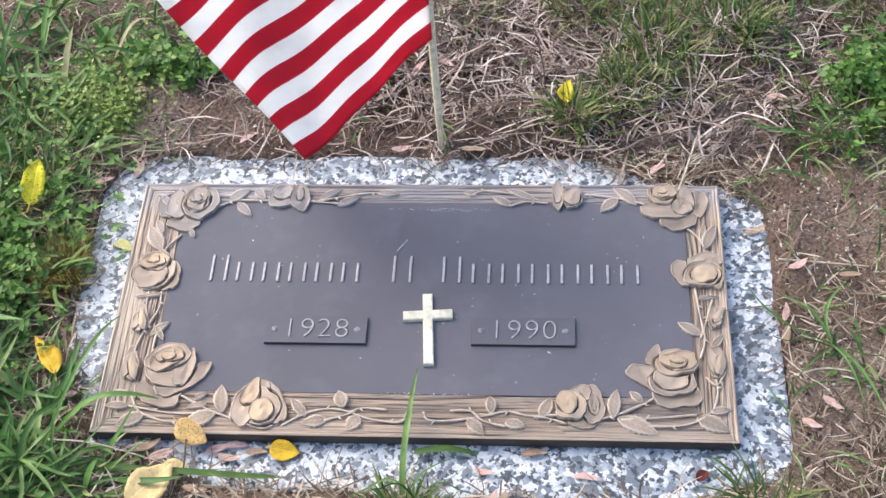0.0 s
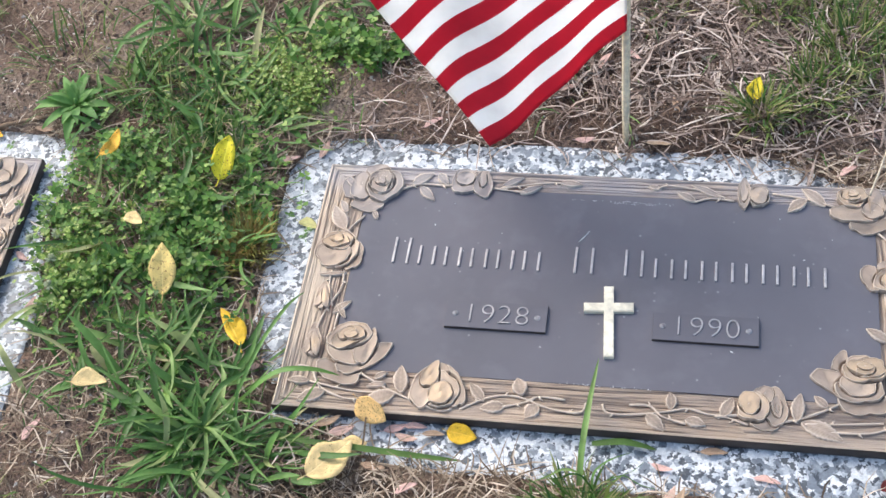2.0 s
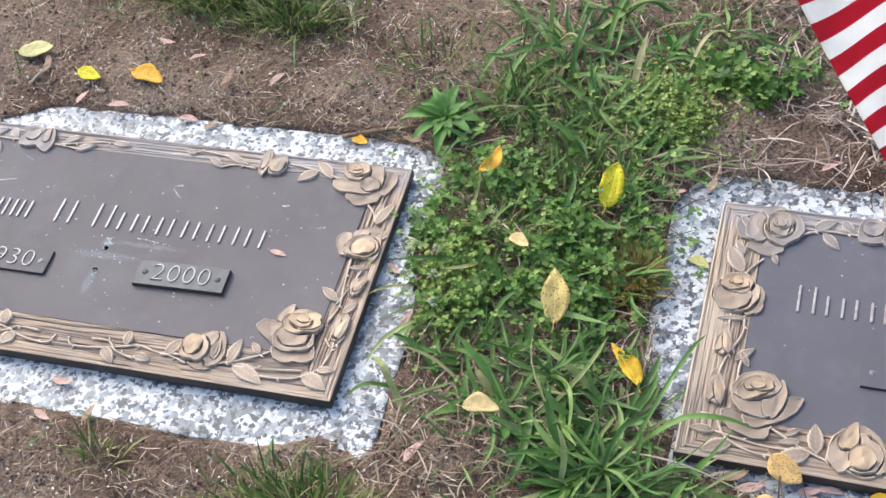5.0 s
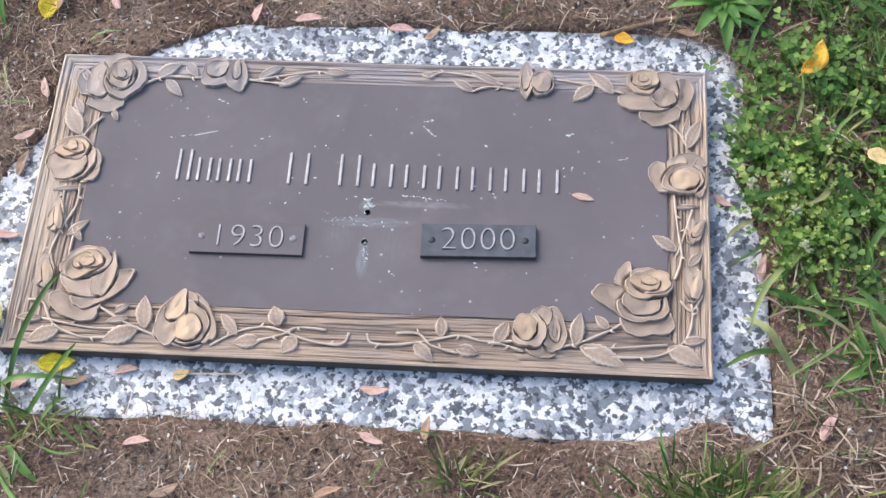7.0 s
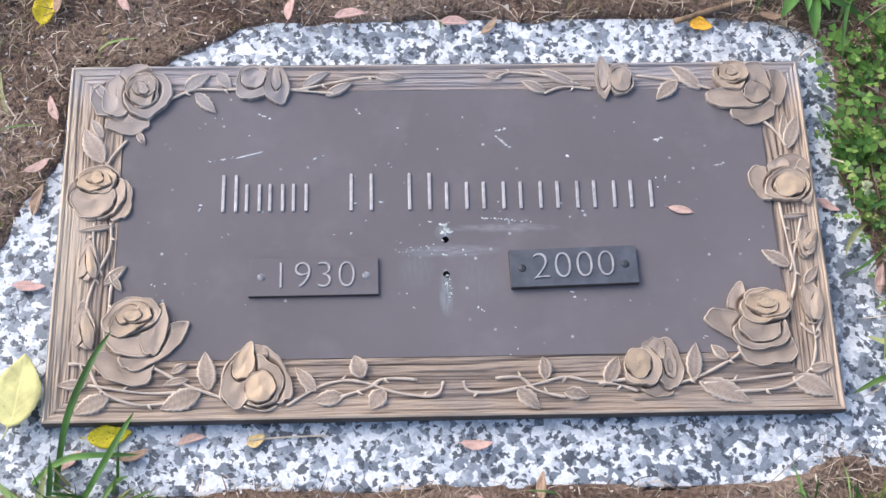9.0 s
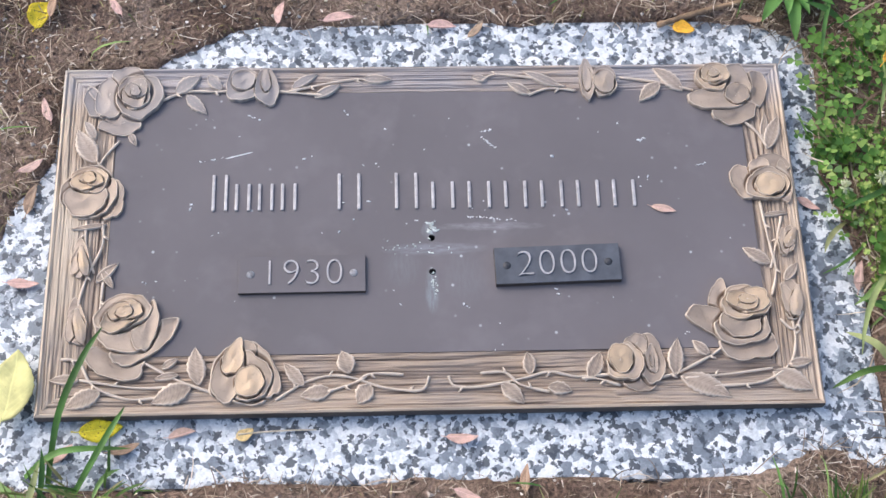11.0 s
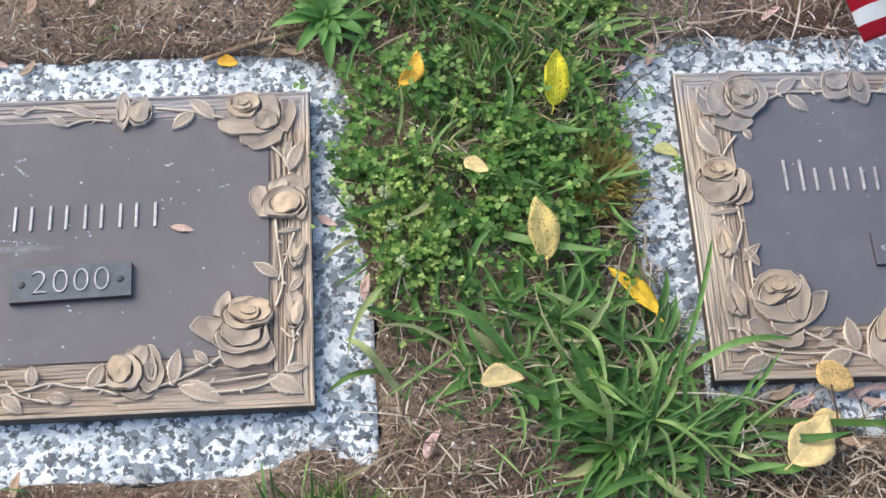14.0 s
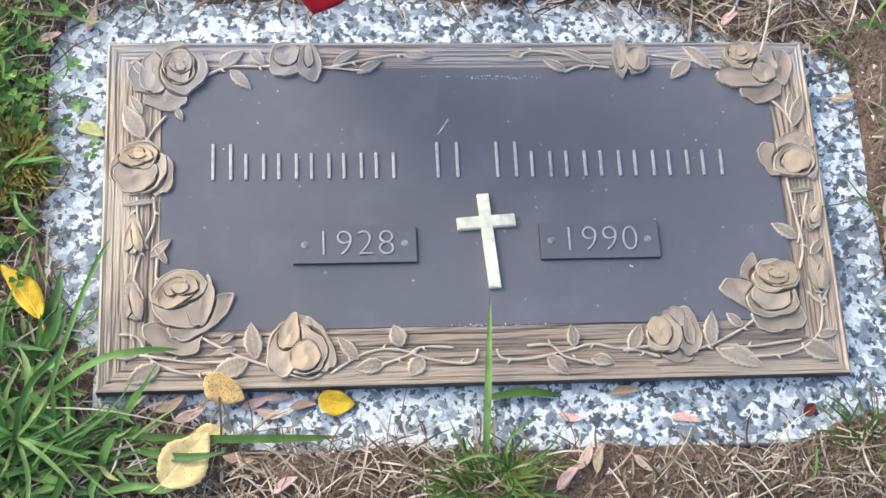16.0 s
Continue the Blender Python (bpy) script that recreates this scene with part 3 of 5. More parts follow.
ROSES["bottom_a"] = ([(-146, -121, 25, 27), (-132, -119, 11, 24, 20), (-146, -104, 9, 10), (-142, -124, 17, 20), (-158, -122, 12, 23, -14), (-155, -110, 8, 13, -20), (-142, -128, 11, 13)], 0.0013)
ROSES["bottom_b"] = ([(162, -130, 12, 12), (171, -114, 11, 21), (160, -103, 9, 11, -30), (172, -115, 5, 10), (172, -116, 2, 5), (151, -117, 14, 16), (147, -114, 10, 12, 15)], 0.0012)
ROSES["corner_c"] = ([(251, -103, 22, 15), (229, -67, 8, 14, -15), (227, -85, 24, 12, -32), (247, -89, 22, 16), (246, -84, 17, 14), (251, -69, 21, 14)], 0.0004)
ROSES["side_b"] = ([(263, 39, 11, 16, 15), (286, 55, 17, 10), (295, 36, 7, 17), (276, 52, 9, 8, 20), (282, 36, 18, 15), (283, 35, 13, 10)], 0.0014)
ROSES["corner_d"] = ([(283, 129, 10, 17), (262, 105, 19, 12, 12), (266, 133, 13, 18), (250, 119, 27, 11, 4), (266, 122, 10, 10, 30), (246, 138, 15, 13)], 0.0004)
ROSES["bud_a"] = ([(-154, 136, 15, 17), (-134, 133, 10, 18), (-154, 139, 10, 9), (-135, 137, 4, 9)], 0.0006)
ROSES["bud_b"] = ([(152, 136, 12, 15), (138, 136, 7, 17), (138, 137, 4, 11), (153, 135, 9, 11)], 0.0014)
ROSES["bud_c"] = ([(-279, -24, 7, 15, 5), (-281, -25, 4, 12, -12), (-276, -26, 4, 11, 14)], 0.0012)
ROSES["bud_d"] = ([(-278, -78, 8, 16, 8), (-281, -80, 5, 13, -10), (-275, -82, 5, 12, 14)], 0.0012)
ROSES["bud_e"] = ([(289, -67, 8, 16), (286, -69, 5, 13, 10), (292, -70, 5, 12, -12)], 0.0012)
ROSES["bud_f"] = ([(291, -16, 7, 12, -20), (289, -17, 4, 10), (294, -14, 4, 9, -30)], 0.0012)
# the furled heart of each open rose: smaller petals, turned by the golden angle
for key in ("corner_a", "corner_b", "corner_c", "corner_d", "side_a"):
    hx, hy, hw, hh, *lean = ROSES[key][0][-1]
    for k in range(1, 5):
        shrink, turn = 0.74**k, radians(137.5 * k + hx)
        ROSES[key][0].append((hx + 0.34 * shrink * hw * math.cos(turn), hy + 0.34 * shrink * hh * math.sin(turn), hw * shrink, hh * shrink, (lean[0] if lean else 0) + 25 * math.sin(2.4 * k)))
# cast leaves in millimetres: tip x, y, base x, y, half width
LEAVES_A = [(-290, 95, -273, 64, 8), (-285, 103, -275, 86, 4), (-190, 145, -211, 129, 6), (-184, 109, -202, 127, 5), (-172, 131, -184, 146, 5), (-249, -26, -266, -42, 4), (-185, -98, -181, -129, 7), (-296, -123, -273, -123, 4), (-282, -146, -256, -133, 7), (-217, -143, -187, -130, 8), (-116, -112, -100, -131, 5), (-71, -103, -65, -121, 7), (-103, -139, -79, -135, 6), (-59, -146, -48, -131, 7), (-72, 136, -94, 124, 4), (-91, 146, -114, 132, 4), (-29, 140, -53, 141, 4), (-263, -30, -252, -47, 3)]
LEAVES_B = [(74, -106, 76, -125, 5), (70, -148, 53, -132, 6), (108, -139, 89, -135, 5), (132, -107, 122, -129, 6), (194, -97, 190, -128, 6), (232, -146, 194, -128, 8), (297, -141, 267, -126, 8), (300, -117, 280, -120, 4), (206, -99, 218, -111, 4), (299, 101, 286, 70, 6), (288, 104, 283, 80, 3), (255, -20, 276, -34, 5), (298, -34, 286, -49, 4), (196, 149, 220, 127, 6), (182, 117, 201, 134, 6), (84, 147, 115, 132, 4), (70, 136, 89, 125, 4)]
SEPALS = [(-289, 4, -261, 8, 2), (296, 11, 275, 9, 2), (39, 142, 53, 139, 3), (-198, -107, -210, -115, 3), (-216, -124, -197, -120, 3), (-285, 137, -273, 122, 4), (-241, 80, -247, 91, 3)]
STEMS_A = [
    [(-221, 122), (-202, 130), (-177, 130), (-165, 131)], [(-125, 130), (-102, 127), (-82, 125)], [(-116, 129), (-86, 136), (-58, 141), (-31, 139)],
    [(-264, 11), (-263, -11), (-273, -37), (-278, -63), (-271, -80)], [(-277, 11), (-276, -8), (-268, -34)], [(-260, -42), (-261, -67)],
    [(-288, -106), (-274, -109), (-262, -128), (-236, -139), (-209, -138)], [(-273, -123), (-231, -130), (-201, -130)], [(-224, -110), (-197, -125), (-168, -136)],
    [(-122, -142), (-99, -128), (-80, -123), (-63, -125), (-39, -133), (-10, -136), (-3, -125)], [(-82, -136), (-61, -129), (-48, -122), (-23, -123)], [(-273, 52), (-267, 68), (-255, 84)],
]
STEMS_B = [
    [(229, 127), (200, 135), (167, 140)], [(128, 128), (105, 130), (88, 124)], [(119, 132), (93, 140), (60, 144), (47, 137)],
    [(138, -126), (112, -127), (91, -123), (69, -128), (38, -134), (17, -133), (12, -125)], [(90, -139), (68, -133), (56, -123), (37, -123)], [(146, -135), (127, -129), (116, -129)],
    [(175, -130), (195, -124), (219, -112), (229, -105)], [(197, -130), (235, -127), (267, -123)], [(220, -137), (258, -134), (281, -120), (288, -101), (288, -84)],
    [(274, 22), (277, -13), (280, -40), (274, -62)], [(290, 7), (281, -23), (276, -38)], [(297, -76), (288, -91), (278, -82)], [(286, 72), (279, 86), (268, 98)],
]


def cast_leaf(bm, tx, ty, bx, by, w, seed):
    """A toothed leaf in low relief, folded along its midrib, with slanting veins."""
    r = random.Random(seed)
    tip, base = Vector((tx, ty)) / 1000, Vector((bx, by)) / 1000
    axis = tip - base
    side = Vector((-axis.y, axis.x)).normalized() * w / 1000
    curl = r.uniform(-0.16, 0.16)
    teeth = max(4, int(axis.length * 1000 / 4.8))
    per = 4
    nu, nv = teeth * per, 4
    grid = []
    for i in range(nu + 1):
        u = i / nu
        saw = (i % per) / per
        half = max(math.sin(math.pi * u**0.7), 0.015) ** 0.95 * (1 + (0.2 * (1 - saw) - 0.1) * (0.06 < u < 0.96) * (w > 4))
        row = []
        for j in range(-nv, nv + 1):
            v = j / nv
            p = base + axis * (u + 0.07 * abs(v) * half) + side * (v * half + curl * math.sin(math.pi * u))
            vein = 0.0003 * max(0.0, math.cos(2 * math.pi * (teeth * u - 0.9 * abs(v)))) ** 3 * (0.1 < abs(v) < 0.9)
            z = 0.0124 + 0.0012 * abs(v) * (1 - 0.5 * u) + 0.0011 * math.sin(math.pi * u) + vein + 0.0007 * math.exp(-((v / 0.16) ** 2))
            row.append(bm.verts.new((p.x, p.y, z)))
        grid.append(row)
    for i in range(nu):
        for j in range(2 * nv):
            bm.faces.new((grid[i][j], grid[i + 1][j], grid[i + 1][j + 1], grid[i][j + 1]))
    rim = [g[0] for g in grid] + grid[-1][1:-1] + [g[-1] for g in reversed(grid)] + list(reversed(grid[0][1:-1]))
    low = [bm.verts.new((v.co.x, v.co.y, 0.0085)) for v in rim]
    for k in range(len(rim)):
        bm.faces.new((rim[k], rim[(k + 1) % len(rim)], low[(k + 1) % len(rim)], low[k]))


def smooth_line(points, steps=6):
    p = [points[0], *points, points[-1]]
    out = []
    for a, b, c, d in zip(p, p[1:], p[2:], p[3:]):
        for k in range(steps):
            t = k / steps
            out.append(0.5 * (2 * b + (c - a) * t + (2 * a - 5 * b + 4 * c - d) * t * t + (3 * b - a - 3 * c + d) * t**3))
    return out + [points[-1]]


def tube(bm, points, radii, sides=8):
    """A swept round tube along points, with a closed end at each side."""
    rings = []
    for k, p in enumerate(points):
        d = (points[min(k + 1, len(points) - 1)] - points[max(k - 1, 0)]).normalized()
        up = Vector((0, 0, 1)) if abs(d.z) < 0.9 else Vector((1, 0, 0))
        s = d.cross(up).normalized()
        n = s.cross(d)
        rings.append([bm.verts.new(p + (s * math.cos(6.2832 * j / sides) + n * math.sin(6.2832 * j / sides)) * radii[k]) for j in range(sides)])
    for a, b in zip(rings, rings[1:]):
        for j in range(sides):
            bm.faces.new((a[j], a[(j + 1) % sides], b[(j + 1) % sides], b[j]))
    bm.faces.new(rings[0])
    bm.faces.new(rings[-1])


def stem_line(pts, seed):
    r = random.Random(seed)
    line = smooth_line([Vector((x / 1000, y / 1000, 0.0118 + r.uniform(0, 0.001))) for x, y in pts])
    return line, [0.00098 + 0.0002 * math.sin(k * 0.9) + 0.0003 * r.random() for k in range(len(line))]


def panel_mesh(holes):
    """The flat field, a rounded plate with bored holes where a fitting came off."""
    bm = bmesh.new()
    x0, x1, y0, y1 = FIELD
    loop = []
    for cx, cy, a in ((x1 - FIELD_R, y0 + FIELD_R, -90), (x1 - FIELD_R, y1 - FIELD_R, 0), (x0 + FIELD_R, y1 - FIELD_R, 90), (x0 + FIELD_R, y0 + FIELD_R, 180)):
        for k in range(7):
            t = radians(a + 15 * k)
            loop.append(bm.verts.new((cx + FIELD_R * math.cos(t), cy + FIELD_R * math.sin(t), 0.011)))
    edges = [bm.edges.new((a, b)) for a, b in zip(loop, loop[1:] + loop[:1])]
    for hx, hy in holes:
        ring = [bm.verts.new((hx + 0.0028 * math.cos(6.2832 * k / 16), hy + 0.0028 * math.sin(6.2832 * k / 16), 0.011)) for k in range(16)]
        edges += [bm.edges.new((a, b)) for a, b in zip(ring, ring[1:] + ring[:1])]
    bmesh.ops.triangle_fill(bm, use_beauty=True, use_dissolve=False, edges=edges, normal=(0, 0, 1))
    low = [bm.verts.new((v.co.x, v.co.y, 0.006)) for v in loop]
    for k in range(len(loop)):
        bm.faces.new((loop[k], low[k], low[(k + 1) % len(loop)], loop[(k + 1) % len(loop)]))
    return bm


def bore_mesh(x, y):
    bm = bmesh.new()
    top = [bm.verts.new((x + 0.0028 * math.cos(6.2832 * k / 16), y + 0.0028 * math.sin(6.2832 * k / 16), 0.011)) for k in range(16)]
    low = [bm.verts.new((v.co.x, v.co.y, 0.003)) for v in top]
    for k in range(16):
        bm.faces.new((top[k], top[(k + 1) % 16], low[(k + 1) % 16], low[k]))
    bm.faces.new(low)
    return bm


def numerals(text, size, x, y, z, depth):
    """Raised figures in the built-in font, thinned, as a mesh."""
    cu = bpy.data.curves.new("figures", "FONT")
    cu.body, cu.size, cu.extrude, cu.bevel_depth = text, size, depth, 0.0002
    cu.offset, cu.align_x, cu.align_y, cu.space_character = -0.00095, "CENTER", "CENTER", 1.22
    ob = new("figures", cu)
    dg = bpy.context.evaluated_depsgraph_get()
    me = bpy.data.meshes.new_from_object(ob.evaluated_get(dg))
    bpy.data.objects.remove(ob)
    me.transform(Matrix.Translation((x, y, z)))
    return me


def date_plate(parent, text, x, y, turn, material, screw, rise):
    bm = bmesh.new()
    rounded_box(bm, -0.0505, 0.0505, -0.0158, 0.0158, rise - 0.0006, rise, 0.0003)
    plate = part("date_plate", bm, material, parent, smooth=False)
    plate.matrix_basis = pose(x, y, 0, 0, 0, turn)
    # Dark layer under the face, standing in for the plate's shadow line.
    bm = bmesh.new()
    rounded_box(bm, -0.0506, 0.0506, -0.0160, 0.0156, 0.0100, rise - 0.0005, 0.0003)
    part("plate_edge", bm, SIDE, plate, "plate edge with its shadow line painted dark", smooth=False)
    for k, digit in enumerate(text):
        me = numerals(digit, 0.032, (k - 1.5) * 0.0172, 0, rise + 0.0003, 0.0007)
        mesh_object("numeral", me, LETTER, plate, "raised worn bronze numeral", smooth=False)
    for sx in (-0.041, 0.041):
        bm = bmesh.new()
        bmesh.ops.create_uvsphere(bm, u_segments=14, v_segments=8, radius=0.0033)
        bmesh.ops.scale(bm, vec=(1, 1, 0.3), verts=bm.verts)
        bmesh.ops.translate(bm, vec=(sx, 0, rise), verts=bm.verts)
        part("screw", bm, screw, plate)
    return plate


CACHE = {}


def shared(name, build, material, parent, label=""):
    """A part of the casting, the same mesh in both plaques."""
    key = (name, material.name, build)
    if key not in CACHE:
        r = build()
        if isinstance(r, bmesh.types.BMesh):
            bmesh.ops.recalc_face_normals(r, faces=r.faces)
            me = bpy.data.meshes.new(name.rstrip("0123456789_"))
            r.to_mesh(me)
            r.free()
        else:
            me = r
        me.materials.append(material)
        me.polygons.foreach_set("use_smooth", [True] * len(me.polygons))
        CACHE[key] = me
    ob = new(name, CACHE[key])
    ob.parent = parent
    return tagged(ob, label) if label else ob


def petal_bm(petals, q, dome, seed):
    bm = bmesh.new()
    petal(bm, petals, q, dome, seed)
    return bm


def leaf_bm(spec, seed):
    bm = bmesh.new()
    cast_leaf(bm, *spec, seed)
    return bm


def stem_bm(spec, seed):
    bm = bmesh.new()
    tube(bm, *stem_line(spec, seed))
    return bm


def thorn_bm(spec, seed, k):
    bm = bmesh.new()
    line, _ = stem_line(spec, seed)
    d = (line[k + 1] - line[k - 1]).normalized()
    s = Vector((-d.y, d.x, 0)) * (1 if (seed + k) % 2 else -1)
    tube(bm, [line[k], line[k] + s * 0.0025 + d * 0.0012, line[k] + s * 0.0042 + d * 0.003], [0.0014, 0.0009, 0.0002], 5)
    return bm


BUILDERS = []
for k, (petals, dome) in enumerate(ROSES.values()):
    made = []
    for q in range(len(petals)):
        made.append(lambda p=petals, q=q, d=dome * (q == len(petals) - 1), s=k * 20 + q: petal_bm(p, q, d, s))
    BUILDERS.append(("rosebud" if len(petals) < 5 else "rose", made[0], [("petal", m) for m in made[1:]]))
for k, spec in enumerate(LEAVES_A + LEAVES_B + SEPALS):
    BUILDERS.append(("leaf", lambda p=spec, s=k: leaf_bm(p, s), []))
for k, spec in enumerate(STEMS_A + STEMS_B):
    count = 6 * (len(spec) - 1) + 1
    thorns = [("thorn", lambda p=spec, s=k, q=q: thorn_bm(p, s, q)) for q in range(4, count - 2, 8)]
    BUILDERS.append(("stem", lambda p=spec, s=k: stem_bm(p, s), thorns))


def casting(key, label, panel_material, holes):
    cx, cy, turn = MARKERS[key]
    plaque = thing("bronze_plaque", pose(cx, cy, 0.0025, 0, 0, turn), label, "grave plaque", "bronze grave plaques")
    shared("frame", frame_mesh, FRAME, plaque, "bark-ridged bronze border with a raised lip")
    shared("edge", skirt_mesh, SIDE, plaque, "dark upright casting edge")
    part("panel", panel_mesh(holes), panel_material, plaque, "smooth dark lacquered field", smooth=False)
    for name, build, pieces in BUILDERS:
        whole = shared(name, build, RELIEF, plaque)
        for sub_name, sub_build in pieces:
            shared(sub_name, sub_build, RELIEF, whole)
    return plaque


def bars(plaque, words, y, cap, small):
    """Plain raised bars where the lettering stands, two thin uprights to a letter; the first of a word is tall."""
    for x0, x1, count in words:
        pitch = (x1 - x0) / count
        for k in range(count):
            for side in (-0.27, 0.27):
                x = x0 + pitch * (k + 0.5 + side)
                h = cap if k == 0 else small
                bm = bmesh.new()
                rounded_box(bm, x - 0.0013, x + 0.0013, y, y + h, 0.0105, 0.0127, 0.0005)
                part("inscription_bar", bm, LETTER, plaque, smooth=False)


slate = casting("slate", "dark bronze plaque with cast rose border and small gold cross", PANEL_BLUE, [])
bars(slate, [(-0.222, -0.059, 6), (-0.035, -0.004, 1), (0.016, 0.225, 7)], 0.0255, 0.0325, 0.0235)
date_plate(slate, "1928", -0.1, -0.034, 0, PANEL_BLUE, SCREW_WORN, 0.0145)
date_plate(slate, "1990", 0.1045, -0.0335, 0, PANEL_BLUE, SCREW_WORN, 0.0145)


def cross_mesh():
    bm = bmesh.new()
    w, a = 0.0049, 0.0053
    pts = [(-w, -0.050), (w, -0.050), (w, 0.008 - a), (0.0245, 0.008 - a), (0.0245, 0.008 + a), (w, 0.008 + a), (w, 0.033), (-w, 0.033), (-w, 0.008 + a), (-0.0245, 0.008 + a), (-0.0245, 0.008 - a), (-w, 0.008 - a)]
    f = bm.faces.new([bm.verts.new((x, y, 0.0105)) for x, y in pts])
    top = bmesh.ops.extrude_face_region(bm, geom=[f])
    bmesh.ops.translate(bm, vec=(0, 0, 0.0055), verts=[v for v in top["geom"] if isinstance(v, bmesh.types.BMVert)])
    bmesh.ops.bevel(bm, geom=[e for e in bm.edges if all(v.co.z > 0.012 for v in e.verts)], offset=0.0008, segments=2, affect="EDGES")
    return bm


cross = part("cross", cross_mesh(), GOLD, slate, "polished gold bronze cross", smooth=False)
cross.matrix_basis = pose(0.0105, -0.0238, 0, 0, 0, 4)

umber = casting("umber", "weathered bronze plaque with cast rose border and missing cross", STAINED, [(0.0018, -0.0068), (0.0018, -0.0365)])
bars(umber, [(-0.18, -0.105, 4), (-0.08, -0.05, 1), (-0.033, 0.177, 7)], 0.0192, 0.0325, 0.024)
date_plate(umber, "1930", -0.1025, -0.038, 0.3, PANEL_BROWN, SCREW_WORN, 0.0145)
date_plate(umber, "2000", 0.1025, -0.0332, 1.6, PLATE_DARK, SCREW, 0.0165)
for hy in (-0.0068, -0.0365):
    part("screw_hole", bore_mesh(0.0018, hy), BORE, umber)


def flake(bm, x, y, r, z, rnd):
    """A thin chipped scab of residue."""
    n = 9
    z += rnd.uniform(0.0, 0.0005)
    long, a = rnd.uniform(1.0, 2.6), rnd.gauss(0.0, 0.7)
    top = []
    for k in range(n):
        u, v = long * r * rnd.uniform(0.45, 1.1) * math.cos(6.2832 * k / n), r * rnd.uniform(0.45, 1.1) * math.sin(6.2832 * k / n)
        top.append(bm.verts.new((x + u * math.cos(a) - v * math.sin(a), y + u * math.sin(a) + v * math.cos(a), z)))
    low = [bm.verts.new((x + (v.co.x - x) * 1.15, y + (v.co.y - y) * 1.15, z - 0.0004)) for v in top]
    bm.faces.new(top)
    for k in range(n):
        bm.faces.new((top[k], low[k], low[(k + 1) % n], top[(k + 1) % n]))


rnd = random.Random(5)
bm = bmesh.new()
for k in range(26):
    flake(bm, 0.002 + rnd.gauss(0, 0.0018), 0.002 + rnd.gauss(0, 0.003), rnd.uniform(0.0005, 0.0014), 0.0113, rnd)
for k in range(22):
    flake(bm, 0.003 + rnd.gauss(0, 0.0016), -0.047 + rnd.gauss(0, 0.006), rnd.uniform(0.0003, 0.0008), 0.0113, rnd)
for k in range(26):
    flake(bm, rnd.uniform(-0.038, 0.02), -0.0145 + rnd.gauss(0, 0.003), rnd.uniform(0.0002, 0.0008), 0.0113, rnd)
tagged(part("residue", bm, RESIDUE, umber, "pale green-white residue of the lost cross"), kind="stuff")
bm = bmesh.new()
for k in range(40):
    x, y = rnd.uniform(-0.24, 0.25), rnd.uniform(-0.105, 0.115)
    for q in range(rnd.choice((1, 1, 2, 3))):
        flake(bm, x + rnd.gauss(0, 0.005), y + rnd.gauss(0, 0.002), rnd.uniform(0.0003, 0.001), 0.0113, rnd)
# longer scratches: start, step along, step across, chips
for x, y, dx, dy, count in ((-0.19, 0.064, 0.0016, 0.0003, 14), (-0.15, 0.108, 0.0009, -0.0004, 12), (0.032, 0.012, 0.0019, -0.0002, 22), (0.046, 0.084, 0.001, -0.0008, 12), (0.047, 0.09, 0.001, 0.0002, 9), (-0.07, 0.112, 0.0007, -0.0007, 8), (0.225, 0.056, 0.001, 0.0003, 8), (0.178, 0.08, 0.0008, 0.0003, 8)):
    for k in range(count):
        if rnd.random() < 0.6:
            flake(bm, x + k * dx + rnd.gauss(0, 0.0004), y + k * dy + rnd.gauss(0, 0.0004), rnd.uniform(0.0003, 0.0009), 0.0113, rnd)
# one clean gouge
line = [Vector((-0.168 + 0.003 * k, 0.067 + 0.0008 * k, 0.0106)) for k in range(9)]
tube(bm, line, [0.0003, *[0.0008] * 7, 0.0003], 6)
tagged(part("scuff", bm, CHALK, umber, "small white scuffs and chips"), kind="stuff")
bm = bmesh.new()
for k in range(14):
    flake(bm, rnd.uniform(-0.24, 0.25), rnd.uniform(-0.1, 0.115), rnd.uniform(0.0003, 0.0008), 0.0113, rnd)
for k in range(12):
    flake(bm, -0.026 + k * 0.0008, 0.066 + k * 0.0012, 0.0005, 0.0113, rnd)
# thin mineral lines along the border of the field
for x, y, step, count in ((-0.04, 0.1205, 0.0022, 46), (-0.03, -0.1045, 0.0022, 40), (0.0, 0.1185, 0.003, 26)):
    for k in range(count):
        if rnd.random() < 0.55:
            flake(bm, x + k * step, y + rnd.gauss(0, 0.0005), rnd.uniform(0.0002, 0.0006), 0.0113, rnd)
tagged(part("scuff", bm, CHALK, slate, "few small white scuffs"), kind="stuff")


